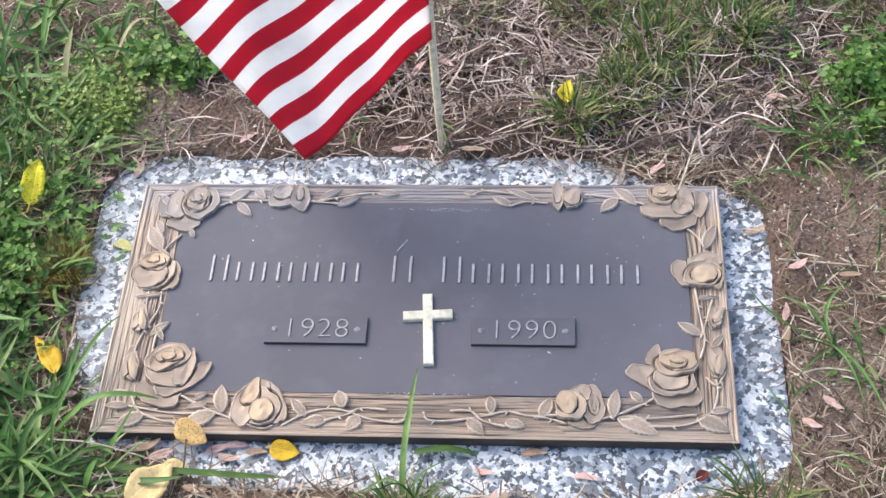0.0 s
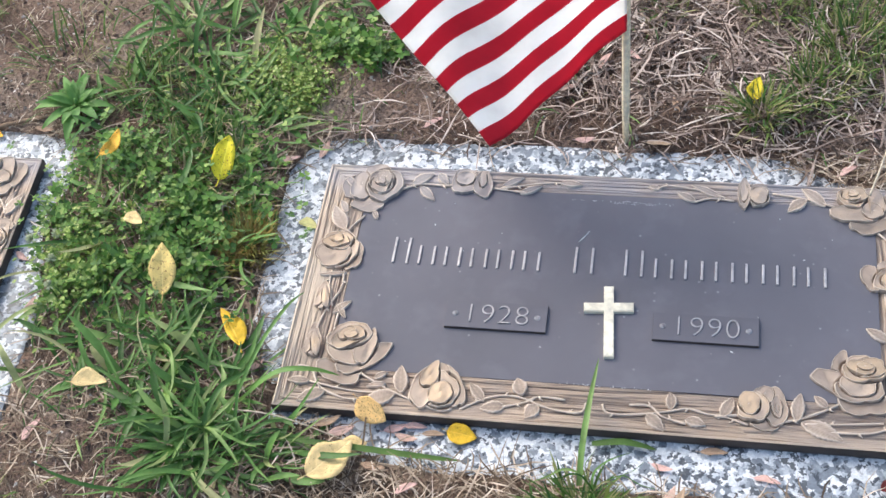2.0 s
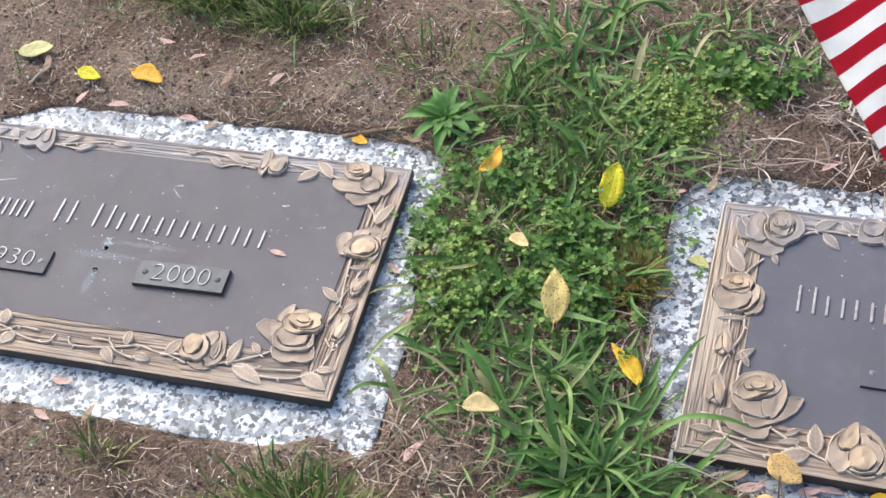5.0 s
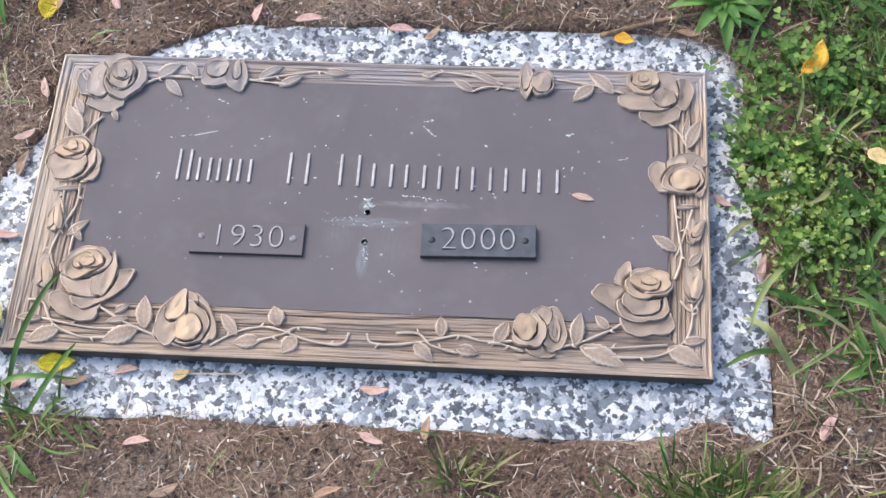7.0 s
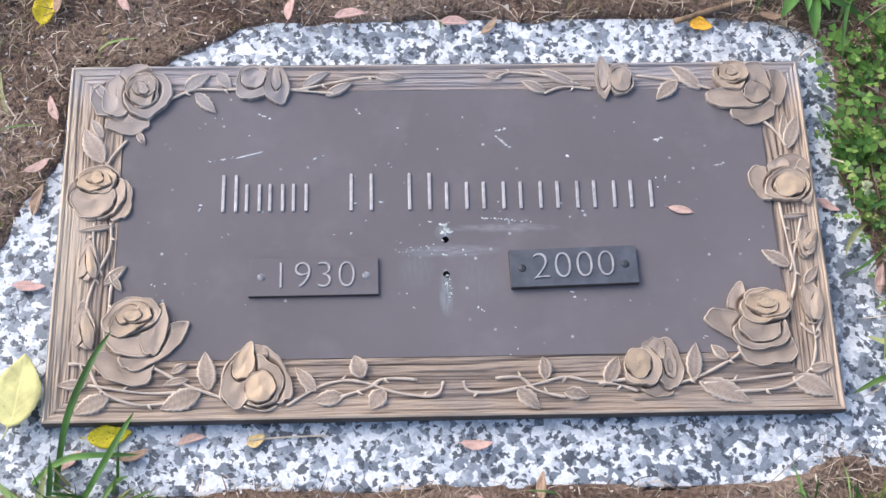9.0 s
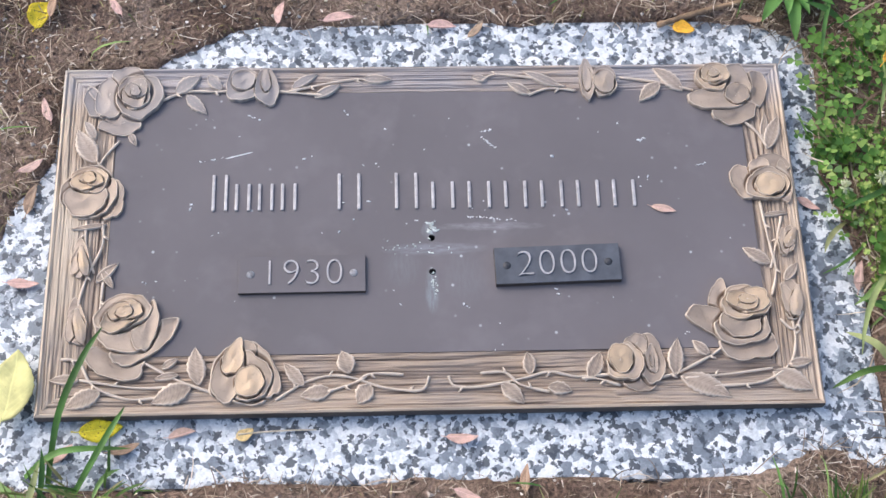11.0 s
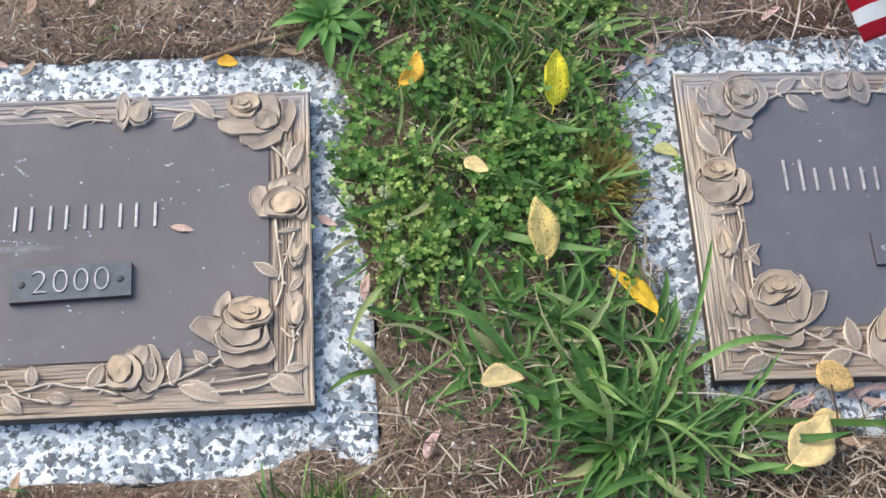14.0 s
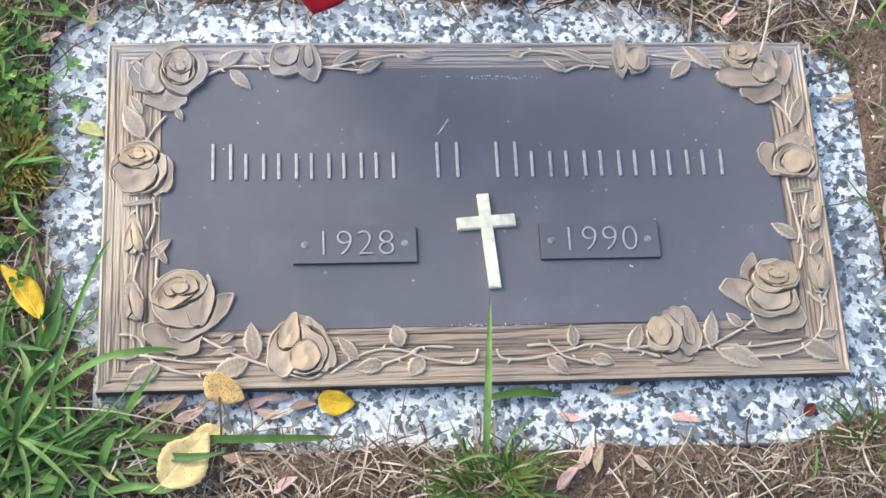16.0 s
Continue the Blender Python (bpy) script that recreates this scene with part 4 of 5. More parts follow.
# ---- the small stick flag ----
def flag():
    hb, ht = Vector((0.012, 0.206, 0.178)), Vector((0.011, 0.211, 0.478))
    fb, ft = Vector((-0.129, 0.162, 0.041)), Vector((-0.262, 0.195, 0.272))
    cb, ct = Vector((-0.058, 0.188, 0.113)), Vector((-0.122, 0.194, 0.386))
    nu, per = 48, 4
    nv = 13 * per
    out = (fb - hb).cross(ht - hb).normalized()
    verts = []
    for j in range(nv + 1):
        v = j / nv
        for i in range(nu + 1):
            u = i / nu
            h, f, c = hb * (1 - v) + ht * v, fb * (1 - v) + ft * v, cb * (1 - v) + ct * v
            p = h * (1 - u) ** 2 + c * 2 * u * (1 - u) + f * u * u
            sway = (1 - 0.7 * u * u) * 0.006 * math.sin(2.1 * math.pi * u + 3.2 * v + 0.6) * min(1, 3 * u) + 0.005 * math.sin(4.2 * math.pi * u + 6.0 * v) * u
            verts.append(p + out * sway)
    faces = [(j * (nu + 1) + i, j * (nu + 1) + i + 1, (j + 1) * (nu + 1) + i + 1, (j + 1) * (nu + 1) + i) for j in range(nv) for i in range(nu)]
    root = thing("stick_flag", pose(0.011, 0.213, float(ground_z(0.011, 0.213))), "small red and white striped cloth flag on a wooden dowel", "flag")
    inv = root.matrix_world.inverted()
    me = array_mesh("cloth", [inv @ p for p in verts], faces)
    for m in (FLAG_RED, FLAG_WHITE, FLAG_BLUE):
        me.materials.append(m)
    for f in me.polygons:
        j, i = divmod(f.index, nu)
        stripe = j // per
        f.material_index = 2 if stripe >= 6 and i < nu * 0.4 else stripe % 2
        f.use_smooth = True
    cloth = tagged(new("cloth", me), "thin rippled cloth with red and white stripes")
    cloth.parent = root
    sol = cloth.modifiers.new("thickness", "SOLIDIFY")
    sol.thickness = 0.0006
    bm = bmesh.new()
    line = [Vector((-0.0006 * k / 8, 0.0004 * k, -0.03 + 0.69 * k / 8)) for k in range(9)]
    tube(bm, line, [0.0026] + [0.0042] * 7 + [0.003], 12)
    part("dowel", bm, DOWEL, root, "pale round wooden dowel")


flag()


# ---- turf: strands, blades and leaves in the joined rest ----
def ribbons(name, roots, heading, lift, length, width, droop, material, label, category, segs=3, fold=0.0, twist=0.0):
    """Tapered curved ribbons, one island each, in one mesh. All arguments are arrays of one length."""
    n = len(roots)
    t = np.linspace(0, 1, segs + 1)
    ca, sa = np.cos(heading), np.sin(heading)
    el = lift[:, None] - droop[:, None] * t[None, :]
    step = length[:, None] / segs
    run = np.concatenate([np.zeros((n, 1)), np.cumsum(np.cos(el[:, :-1]) * step, 1)], 1)
    rise = np.concatenate([np.zeros((n, 1)), np.cumsum(np.sin(el[:, :-1]) * step, 1)], 1)
    bend = twist * np.sin(t * 2.2)[None, :] * length[:, None] * np.random.RandomState(n % 999).uniform(-1, 1, n)[:, None]
    x = roots[:, 0:1] + run * ca[:, None] - bend * sa[:, None]
    y = roots[:, 1:2] + run * sa[:, None] + bend * ca[:, None]
    z = roots[:, 2:3] + rise
    w = width[:, None] * (0.55 + 1.2 * t - 1.65 * t**3)[None, :] * 0.5
    w[:, -1] = width * 0.04
    left = np.stack([x - sa[:, None] * w, y + ca[:, None] * w, z + fold * w], -1)
    right = np.stack([x + sa[:, None] * w, y - ca[:, None] * w, z + fold * w], -1)
    if fold:
        mid = np.stack([x, y, z], -1)
        cols, k = np.stack([left, mid, right], 2), 3
    else:
        cols, k = np.stack([left, right], 2), 2
    verts = cols.reshape(-1, 3)
    base = np.arange(n)[:, None, None] * (segs + 1) * k + np.arange(segs)[None, :, None] * k + np.arange(k - 1)[None, None, :]
    base = base.reshape(-1)
    faces = np.stack([base, base + 1, base + k + 1, base + k], -1)
    me = bpy.data.meshes.new(name)
    me.vertices.add(len(verts))
    me.vertices.foreach_set("co", verts.reshape(-1))
    me.loops.add(faces.size)
    me.loops.foreach_set("vertex_index", faces.reshape(-1))
    me.polygons.add(len(faces))
    me.polygons.foreach_set("loop_start", np.arange(len(faces)) * 4)
    me.update(calc_edges=True)
    return tagged(mesh_object(name, me, material), label, category, kind="stuff")


RS = np.random.RandomState(11)


def scatter(n, x0, x1, y0, y1, keep=None):
    """Points on open ground in a box, thinned by a density function."""
    x, y = RS.uniform(x0, x1, n), RS.uniform(y0, y1, n)
    p = bare(x, y)
    if keep is not None:
        p = p * keep(x, y)
    ok = RS.rand(n) < p
    x, y = x[ok], y[ok]
    return np.stack([x, y, ground_z(x, y)], -1)


def clump(n, blobs):
    """Points gathered in oval patches: x, y, half width, half depth, weight."""
    w = np.array([b[4] for b in blobs], float)
    pick = RS.choice(len(blobs), n, p=w / w.sum())
    b = np.array([q[:4] for q in blobs])[pick]
    x, y = b[:, 0] + RS.randn(n) * b[:, 2] * 0.6, b[:, 1] + RS.randn(n) * b[:, 3] * 0.6
    ok = RS.rand(n) < bare(x, y)
    x, y, b = x[ok], y[ok], b[ok]
    return np.stack([x, y, ground_z(x, y)], -1), np.arctan2(y - b[:, 1], x - b[:, 0])


AREA = (-1.42, 0.7, -0.42, 0.68)


def green(x, y):
    """How green the turf is: 1 in the lush strip, low on the bare patches."""
    g = np.exp(-(((x + 0.46) / 0.13) ** 4)) * smoothstep(-0.3 + 0.5 * np.clip(-0.42 - x, 0, 0.2), -0.2 + 0.5 * np.clip(-0.42 - x, 0, 0.2), y)
    g = np.maximum(g, 0.8 * np.exp(-(((x + 0.3) / 0.22) ** 2)) * smoothstep(0.24, 0.34, y))
    g = np.maximum(g, 0.8 * smoothstep(0.34, 0.5, x) * smoothstep(0.1, 0.25, y))
    return g


def thatch_density(x, y):
    d = 0.55 + 0.9 * (fbm(x * 7, y * 7) - 0.5) * 1.5
    d = d + 0.3 * np.exp(-(((x - 0.08) / 0.2) ** 2 + ((y - 0.33) / 0.11) ** 2)) - 0.1 * smoothstep(0.25, 0.4, x)
    d = d - 0.36 * smoothstep(-0.45, -0.6, x) - 0.4 * green(x, y)
    d = d - 0.35 * np.exp(-(((x + 1.2) / 0.1) ** 2 + ((y - 0.17) / 0.08) ** 2))
    d = d - 0.5 * np.exp(-(((y - 0.232 - 0.01 * np.sin(x * 19)) / 0.022) ** 2)) * (np.abs(x + 0.05) < 0.33)
    d = d - 0.5 * np.exp(-(((x - 0.4) / 0.1) ** 2 + ((y - 0.17) / 0.1) ** 2)) - 0.3 * np.exp(-(((x + 0.5) / 0.08) ** 2 + ((y + 0.24) / 0.05) ** 2))
    d = d - 0.5 * np.exp(-(((x + 0.22) / 0.14) ** 2 + ((y + 0.265) / 0.05) ** 2))
    return np.clip(d, 0.06, 1)


p = scatter(150000, *AREA, thatch_density)
n = len(p)
p[:, 2] += RS.uniform(-0.001, 0.006, n) + 0.004 * fbm(p[:, 0] * 30, p[:, 1] * 30)
short = 1 - 0.45 * smoothstep(-0.55, -0.7, p[:, 0])
for name, m, thick, pick, label in (("dry_thatch", STRAW, 1.0, (p[:, 0] < -0.3) | (p[:, 1] < 0.2), "matted dry straw and dead grass on the soil"), ("grey_thatch", STRAW_GREY, 1.3, (p[:, 0] >= -0.3) & (p[:, 1] >= 0.2) & (RS.rand(len(p)) < 0.62), "thick grey-brown mat of dead grass behind the marker")):
    q, n = p[pick], int(pick.sum())
    q[:, 2] += 0.004 * (thick > 1) * RS.rand(n)
    ribbons(name, q, RS.uniform(0, 6.28, n), RS.uniform(-0.05, 0.35, n), (RS.gamma(3, 0.007, n) + 0.006) * short[pick] * thick, RS.uniform(0.0008, 0.0021, n) * (0.55 + 0.45 * (q[:, 0] > -0.6)) * thick, RS.uniform(0.1, 0.6, n), m, label, "dead grass", segs=3, twist=0.3)

p = scatter(70000, *AREA, lambda x, y: 0.25 + 0.5 * fbm(x * 9, y * 9))
n = len(p)
s = np.minimum(RS.gamma(2.2, 0.0006, n) + 0.0005, 0.003)
corner = np.array([(-1, -0.8, 0), (1, -0.7, 0), (0.1, 1.1, 0), (0, 0, 1.2)])
jit = RS.uniform(0.6, 1.3, (n, 4, 3))
turn = RS.uniform(0, 6.28, n)
q = corner[None] * jit * s[:, None, None]
q = np.stack([q[..., 0] * np.cos(turn)[:, None] - q[..., 1] * np.sin(turn)[:, None], q[..., 0] * np.sin(turn)[:, None] + q[..., 1] * np.cos(turn)[:, None], q[..., 2]], -1)
q = (q + p[:, None, :]).reshape(-1, 3)
base = np.arange(n) * 4
tri = np.concatenate([np.stack([base, base + 1, base + 3], -1), np.stack([base + 1, base + 2, base + 3], -1), np.stack([base + 2, base, base + 3], -1)])
tagged(mesh_object("soil_crumbs", array_mesh("soil_crumbs", q, tri.tolist()), CRUMB, smooth=False), "loose crumbs of soil, grit and chaff", "soil", kind="stuff")

# pale grit
p = scatter(5200, *AREA, lambda x, y: np.clip(1.6 * fbm(x * 6 + 3, y * 6) - 0.35, 0.05, 1))
n = len(p)
p[:, 2] += 0.002
ribbons("pale_grit", p, RS.uniform(0, 6.28, n), RS.uniform(-0.2, 0.3, n), RS.uniform(0.0014, 0.0045, n), RS.uniform(0.0012, 0.0034, n), RS.uniform(0.0, 0.4, n), GRIT, "pale chalky grit and seed husks on the soil", "grit", segs=2, fold=-0.5)

# fine chaff on the bare soil
p = scatter(52000, *AREA, lambda x, y: 0.35 + 0.65 * smoothstep(-0.5, -0.65, x))
n = len(p)
p[:, 2] += RS.uniform(0.0, 0.003, n)
ribbons("fine_chaff", p, RS.uniform(0, 6.28, n), RS.uniform(-0.1, 0.5, n), RS.gamma(2, 0.004, n) + 0.003, RS.uniform(0.0004, 0.0012, n), RS.uniform(0.0, 0.8, n), STRAW, "fine broken chaff and rootlets on the soil", "dead grass", segs=2, twist=0.3)

# sparse blades everywhere
p = scatter(8000, *AREA, lambda x, y: 0.06 + 0.5 * green(x, y) + 0.8 * np.clip(fbm(x * 5 + 9, y * 5) - 0.52, 0, 1))
n = len(p)
ribbons("thin_grass", p, RS.uniform(0, 6.28, n), RS.uniform(0.3, 1.3, n), RS.uniform(0.015, 0.055, n), RS.uniform(0.001, 0.0026, n), RS.uniform(0.3, 1.6, n), GRASS, "thin scattered green grass blades", "grass", segs=4, fold=0.5)

# long arching blades between and beside the markers
LONG = [(-0.5, 0.3, 0.06, 0.05, 4), (-0.44, 0.24, 0.05, 0.03, 3), (-0.56, 0.25, 0.03, 0.03, 2), (-0.46, -0.1, 0.06, 0.05, 3.5), (-0.41, -0.16, 0.03, 0.025, 3.5), (-0.385, -0.2, 0.022, 0.02, 4.5), (-0.46, -0.14, 0.025, 0.02, 3), (-0.42, -0.09, 0.02, 0.02, 3), (-0.36, -0.14, 0.03, 0.05, 4), (-0.35, -0.215, 0.05, 0.03, 3.5), (-0.3, -0.2, 0.03, 0.012, 3), (-0.52, -0.09, 0.03, 0.04, 0.8)]
LONG += [(-0.33, -0.2, 0.04, 0.02, 2), (-0.46, 0.26, 0.07, 0.05, 3), (-0.5, 0.36, 0.09, 0.07, 4), (-0.42, 0.2, 0.06, 0.03, 3), (-0.27, 0.42, 0.12, 0.06, 4), (0.5, 0.43, 0.09, 0.07, 5), (0.43, 0.17, 0.05, 0.015, 1), (0.43, -0.06, 0.04, 0.04, 0.8), (-1.22, -0.255, 0.04, 0.02, 1), (-1.34, 0.14, 0.03, 0.04, 0.6), (0.0, -0.25, 0.025, 0.012, 0.6)]
p, a = clump(1120, LONG + [(-0.48, 0.07, 0.09, 0.1, 5), (-0.56, 0.02, 0.04, 0.1, 2), (-0.4, 0.05, 0.03, 0.08, 1.5)])
n = len(p)
ribbons("long_grass", p, a + RS.normal(0, 1.0, n), RS.uniform(0.08, 0.8, n), RS.gamma(3, 0.0115, n) + 0.012, np.minimum(RS.gamma(2.5, 0.0014, n) + 0.0014, 0.009), RS.uniform(0.1, 0.95, n), GRASS, "long arching crabgrass blades in a loose mat", "grass", segs=6, fold=0.5, twist=0.3)

p = scatter(42000, *AREA, lambda x, y: np.clip(2.6 * fbm(x * 8 + 20, y * 8 + 5) - 1.1, 0, 1) * np.maximum(smoothstep(-0.5, -0.62, x), 0.35 * (y > 0.2)))
n = len(p)
ribbons("moss_fuzz", p, RS.uniform(0, 6.28, n), RS.uniform(0.2, 1.3, n), RS.uniform(0.004, 0.012, n), RS.uniform(0.0006, 0.0014, n), RS.uniform(0.2, 1.2, n), OLIVE, "thin olive moss on the soil", "moss", segs=2)

# finer upright tufts
TUFTS = [(-0.55, 0.27, 0.04, 0.04, 3), (-0.48, 0.22, 0.05, 0.03, 3), (-0.625, -0.278, 0.055, 0.027, 11), (-0.97, 0.39, 0.1, 0.035, 26), (-0.86, 0.36, 0.06, 0.03, 10), (0.25, 0.36, 0.035, 0.06, 10), (0.21, 0.28, 0.025, 0.03, 5), (0.34, 0.39, 0.03, 0.03, 5), (0.22, 0.44, 0.02, 0.03, 3), (0.3, 0.43, 0.025, 0.03, 3), (0.16, 0.42, 0.025, 0.03, 3), (0.38, 0.47, 0.03, 0.03, 3), (0.52, 0.42, 0.05, 0.05, 7), (-0.465, 0.135, 0.045, 0.04, 6)]
TUFTS += [(-0.53, 0.08, 0.04, 0.04, 2), (0.29, 0.3, 0.03, 0.03, 2), (0.155, 0.25, 0.018, 0.015, 4), (0.37, 0.36, 0.02, 0.03, 1.5), (0.04, 0.42, 0.02, 0.03, 1.5), (-0.08, 0.33, 0.03, 0.03, 1), (0.0, -0.235, 0.03, 0.015, 4), (0.32, -0.21, 0.03, 0.015, 2), (-0.43, 0.15, 0.04, 0.03, 3), (-1.2, -0.235, 0.05, 0.02, 2), (-0.84, -0.265, 0.02, 0.012, 1), (0.45, 0.24, 0.05, 0.06, 3)]
TUFTS += [(0.36, 0.4, 0.02, 0.03, 1), (-0.66, 0.3, 0.06, 0.05, 2)]
p, a = clump(5200, TUFTS)
n = len(p)
ribbons("grass_tufts", p, a + RS.normal(0, 0.8, n), RS.uniform(0.5, 1.5, n), RS.uniform(0.018, 0.05, n), RS.uniform(0.001, 0.003, n), RS.uniform(0.2, 1.2, n), GRASS_DARK, "dense fine dark green grass tufts", "grass", segs=4, fold=0.5)

p, a = clump(760, [(-0.378, 0.047, 0.024, 0.03, 1)])
n = len(p)
ribbons("moss_tuft", p, a + RS.normal(0, 0.8, n), RS.uniform(0.5, 1.4, n), RS.uniform(0.012, 0.032, n), RS.uniform(0.001, 0.002, n), RS.uniform(0.2, 1.0, n), RUSTY, "rusty olive tuft of fine dying grass", "grass", segs=3)


def leaflets(name, roots, rise, size, lobes, material, label, category):
    """Low plants: a stalk with a whorl of rounded leaflets on each, all in one mesh."""
    verts, faces = [], []
    for (x, y, z), h, s in zip(roots, rise, size):
        tx, ty = RS.normal(0, h * 0.4, 2)
        a0 = RS.uniform(0, 6.28)
        tilt = RS.uniform(-0.6, 0.6, 2)
        for k in range(lobes):
            a = a0 + 6.2832 * k / lobes
            c, sn = math.cos(a), math.sin(a)
            b = len(verts)
            for u, v, lift in ((0, 0, 0), (0.45, 0.42, 0.1), (0.95, 0.42, 0.12), (0.9, 0, 0.0), (0.95, -0.42, 0.12), (0.45, -0.42, 0.1), (0.55, 0, -0.03)):
                px, py = (u * c - v * sn) * s, (u * sn + v * c) * s
                verts.append((x + tx + px, y + ty + py, z + h + lift * s + tilt[0] * px + tilt[1] * py))
            faces += [(b, b + 6, b + 1), (b + 1, b + 6, b + 2), (b + 2, b + 6, b + 3), (b + 3, b + 6, b + 4), (b + 4, b + 6, b + 5), (b + 5, b + 6, b)]
        b = len(verts)
        verts += [(x - 0.0005, y, z), (x + 0.0005, y, z), (x + tx, y + ty, z + h)]
        faces.append((b, b + 1, b + 2))
    return tagged(mesh_object(name, array_mesh(name, verts, faces), material), label, category, kind="stuff")


p, a = clump(4300, [(-0.49, 0.05, 0.1, 0.09, 6), (-0.44, 0.1, 0.08, 0.06, 5), (-0.52, 0.0, 0.06, 0.07, 3), (-0.47, 0.14, 0.09, 0.05, 3), (-0.41, 0.0, 0.04, 0.06, 1), (-0.29, 0.33, 0.06, 0.035, 2.5), (0.5, 0.26, 0.05, 0.06, 10), (0.47, 0.31, 0.04, 0.04, 4), (-0.6, 0.06, 0.02, 0.06, 1.2), (-0.56, 0.15, 0.04, 0.03, 1), (-0.36, 0.3, 0.04, 0.05, 0.6)])
n = len(p)
gap = fbm(p[:, 0] * 34, p[:, 1] * 34) + 0.25 * np.exp(-(((p[:, 0] + 0.465) / 0.03) ** 2 + ((p[:, 1] - 0.135) / 0.03) ** 2)) < 0.53
p = p[gap]
n = len(p)
leaflets("clover_patch", p, RS.gamma(2.2, 0.006, n) + 0.003, np.where((p[:, 1] > 0.25) & (p[:, 0] < 0), 1.25, 1.0) * RS.uniform(0.0034, 0.008, n), 3, CLOVER, "low green clover in the turf", "clover")
p, a = clump(1300, [(-0.385, 0.285, 0.05, 0.05, 3), (-0.36, 0.255, 0.03, 0.03, 2), (-0.55, -0.03, 0.03, 0.05, 1.6), (-0.56, 0.01, 0.03, 0.04, 1.2), (-0.5, 0.06, 0.08, 0.08, 0.8), (-0.45, 0.27, 0.06, 0.05, 0.8)])
n = len(p)
leaflets("chickweed_patch", p, RS.gamma(2, 0.008, n) + 0.003, RS.uniform(0.0014, 0.0036, n), 4, PALE_WEED, "pale yellow-green small-leaved weed", "weed")
p = np.array([(-0.325, 0.095, 0.002), (-0.318, 0.062, 0.002), (-0.333, 0.12, 0.002), (-0.338, 0.05, 0.002), (-0.312, 0.045, 0.014), (-0.345, 0.075, 0.002), (-0.61, 0.09, 0.002), (-0.615, 0.05, 0.002), (-0.605, 0.02, 0.002), (-0.62, 0.12, 0.002), (-0.6, -0.02, 0.002), (-0.61, 0.0, 0.002), (-0.598, 0.07, 0.002), (-0.6, 0.11, 0.002)])
n = len(p)
leaflets("clover_sprigs", p, RS.uniform(0.008, 0.02, n), RS.uniform(0.005, 0.009, n), 3, CLOVER, "clover sprigs creeping over the granite edge", "clover")


# ---- single plants ----
def weed_leaf_mesh(length, width, droop, seed):
    r = random.Random(seed)
    bm = bmesh.new()
    nu, grid = 8, []
    for i in range(nu + 1):
        u = i / nu
        half = width * math.sin(math.pi * (0.08 + 0.92 * u) ** 0.9) ** 0.8 + 0.0004
        z = 0.004 + length * (0.5 * u - droop * u * u)
        row = []
        for v in (-1, -0.5, 0, 0.5, 1):
            row.append(bm.verts.new((length * u * 0.95, v * half, z + 0.25 * abs(v) * half + 0.0006 * math.sin(9 * u + v * 2 + seed))))
        grid.append(row)
    for i in range(nu):
        for j in range(4):
            bm.faces.new((grid[i][j], grid[i + 1][j], grid[i + 1][j + 1], grid[i][j + 1]))
    return bm


def broad_weed(x, y, count, length, label, seed):
    root = thing("broadleaf_weed", pose(x, y, float(ground_z(x, y))), label, "weed")
    r = random.Random(seed)
    for k in range(count):
        long = length * r.uniform(0.65, 1.1) * (0.6 + 0.4 * (k / count))
        ob = part("leaf", weed_leaf_mesh(long, long * 0.115, r.uniform(0.35, 0.75) * (0.5 + 0.6 * k / count), k), BROAD, root)
        ob.matrix_basis = pose(0, 0, 0, 0, -30 * (1 - k / count), k * 137.5 + r.uniform(-12, 12))
    bm = bmesh.new()
    tube(bm, [Vector((0, 0, -0.01)), Vector((0, 0, 0.008)), Vector((0.001, 0, 0.018))], [0.003, 0.0028, 0.0012], 8)
    part("stem", bm, BROAD, root)


broad_weed(-0.625, 0.222, 24, 0.06, "low rosette weed with glossy lance-shaped green leaves", 3)
broad_weed(-0.395, 0.37, 7, 0.05, "small green rosette weed in the grass", 8)


def single_blade(name, pts, width, label, material):
    """One wide blade of grass that lies over its surroundings."""
    bm = bmesh.new()
    line = smooth_line([Vector(q) for q in pts], 5)
    rows = []
    for k, q in enumerate(line):
        u = k / (len(line) - 1)
        d = (line[min(k + 1, len(line) - 1)] - line[max(k - 1, 0)]).normalized()
        s = d.cross(Vector((0, 0, 1))).normalized() * width * (0.6 + 0.9 * u - 1.45 * u**3)
        rows.append([bm.verts.new(q - s + Vector((0, 0, 0.0012))), bm.verts.new(q), bm.verts.new(q + s + Vector((0, 0, 0.0012)))])
    for a, b in zip(rows, rows[1:]):
        for j in range(2):
            bm.faces.new((a[j], b[j], b[j + 1], a[j + 1]))
    ob = part(name, bm, material, None)
    return tagged(ob, label, "grass blade")


single_blade("grass_blade", [(-0.002, -0.225, 0.0), (-0.002, -0.19, 0.03), (0.001, -0.145, 0.04), (0.006, -0.088, 0.036)], 0.0034, "upright green grass blade before the plaque", BLADE)
single_blade("grass_blade", [(-0.30, -0.185, 0.01), (-0.22, -0.192, 0.016), (-0.15, -0.192, 0.008), (-0.115, -0.191, 0.004)], 0.0038, "long green grass blade lying on the granite", GRASS_DARK)
single_blade("grass_blade", [(0.005, -0.163, 0.006), (0.035, -0.160, 0.009), (0.065, -0.163, 0.004)], 0.004, "dark green grass blade lying on the granite", GRASS_DARK)
single_blade("grass_blade", [(-0.34, -0.15, 0.01), (-0.30, -0.135, 0.045), (-0.265, -0.128, 0.045), (-0.24, -0.124, 0.03)], 0.0034, "arching green grass blade over the plaque corner", BLADE)
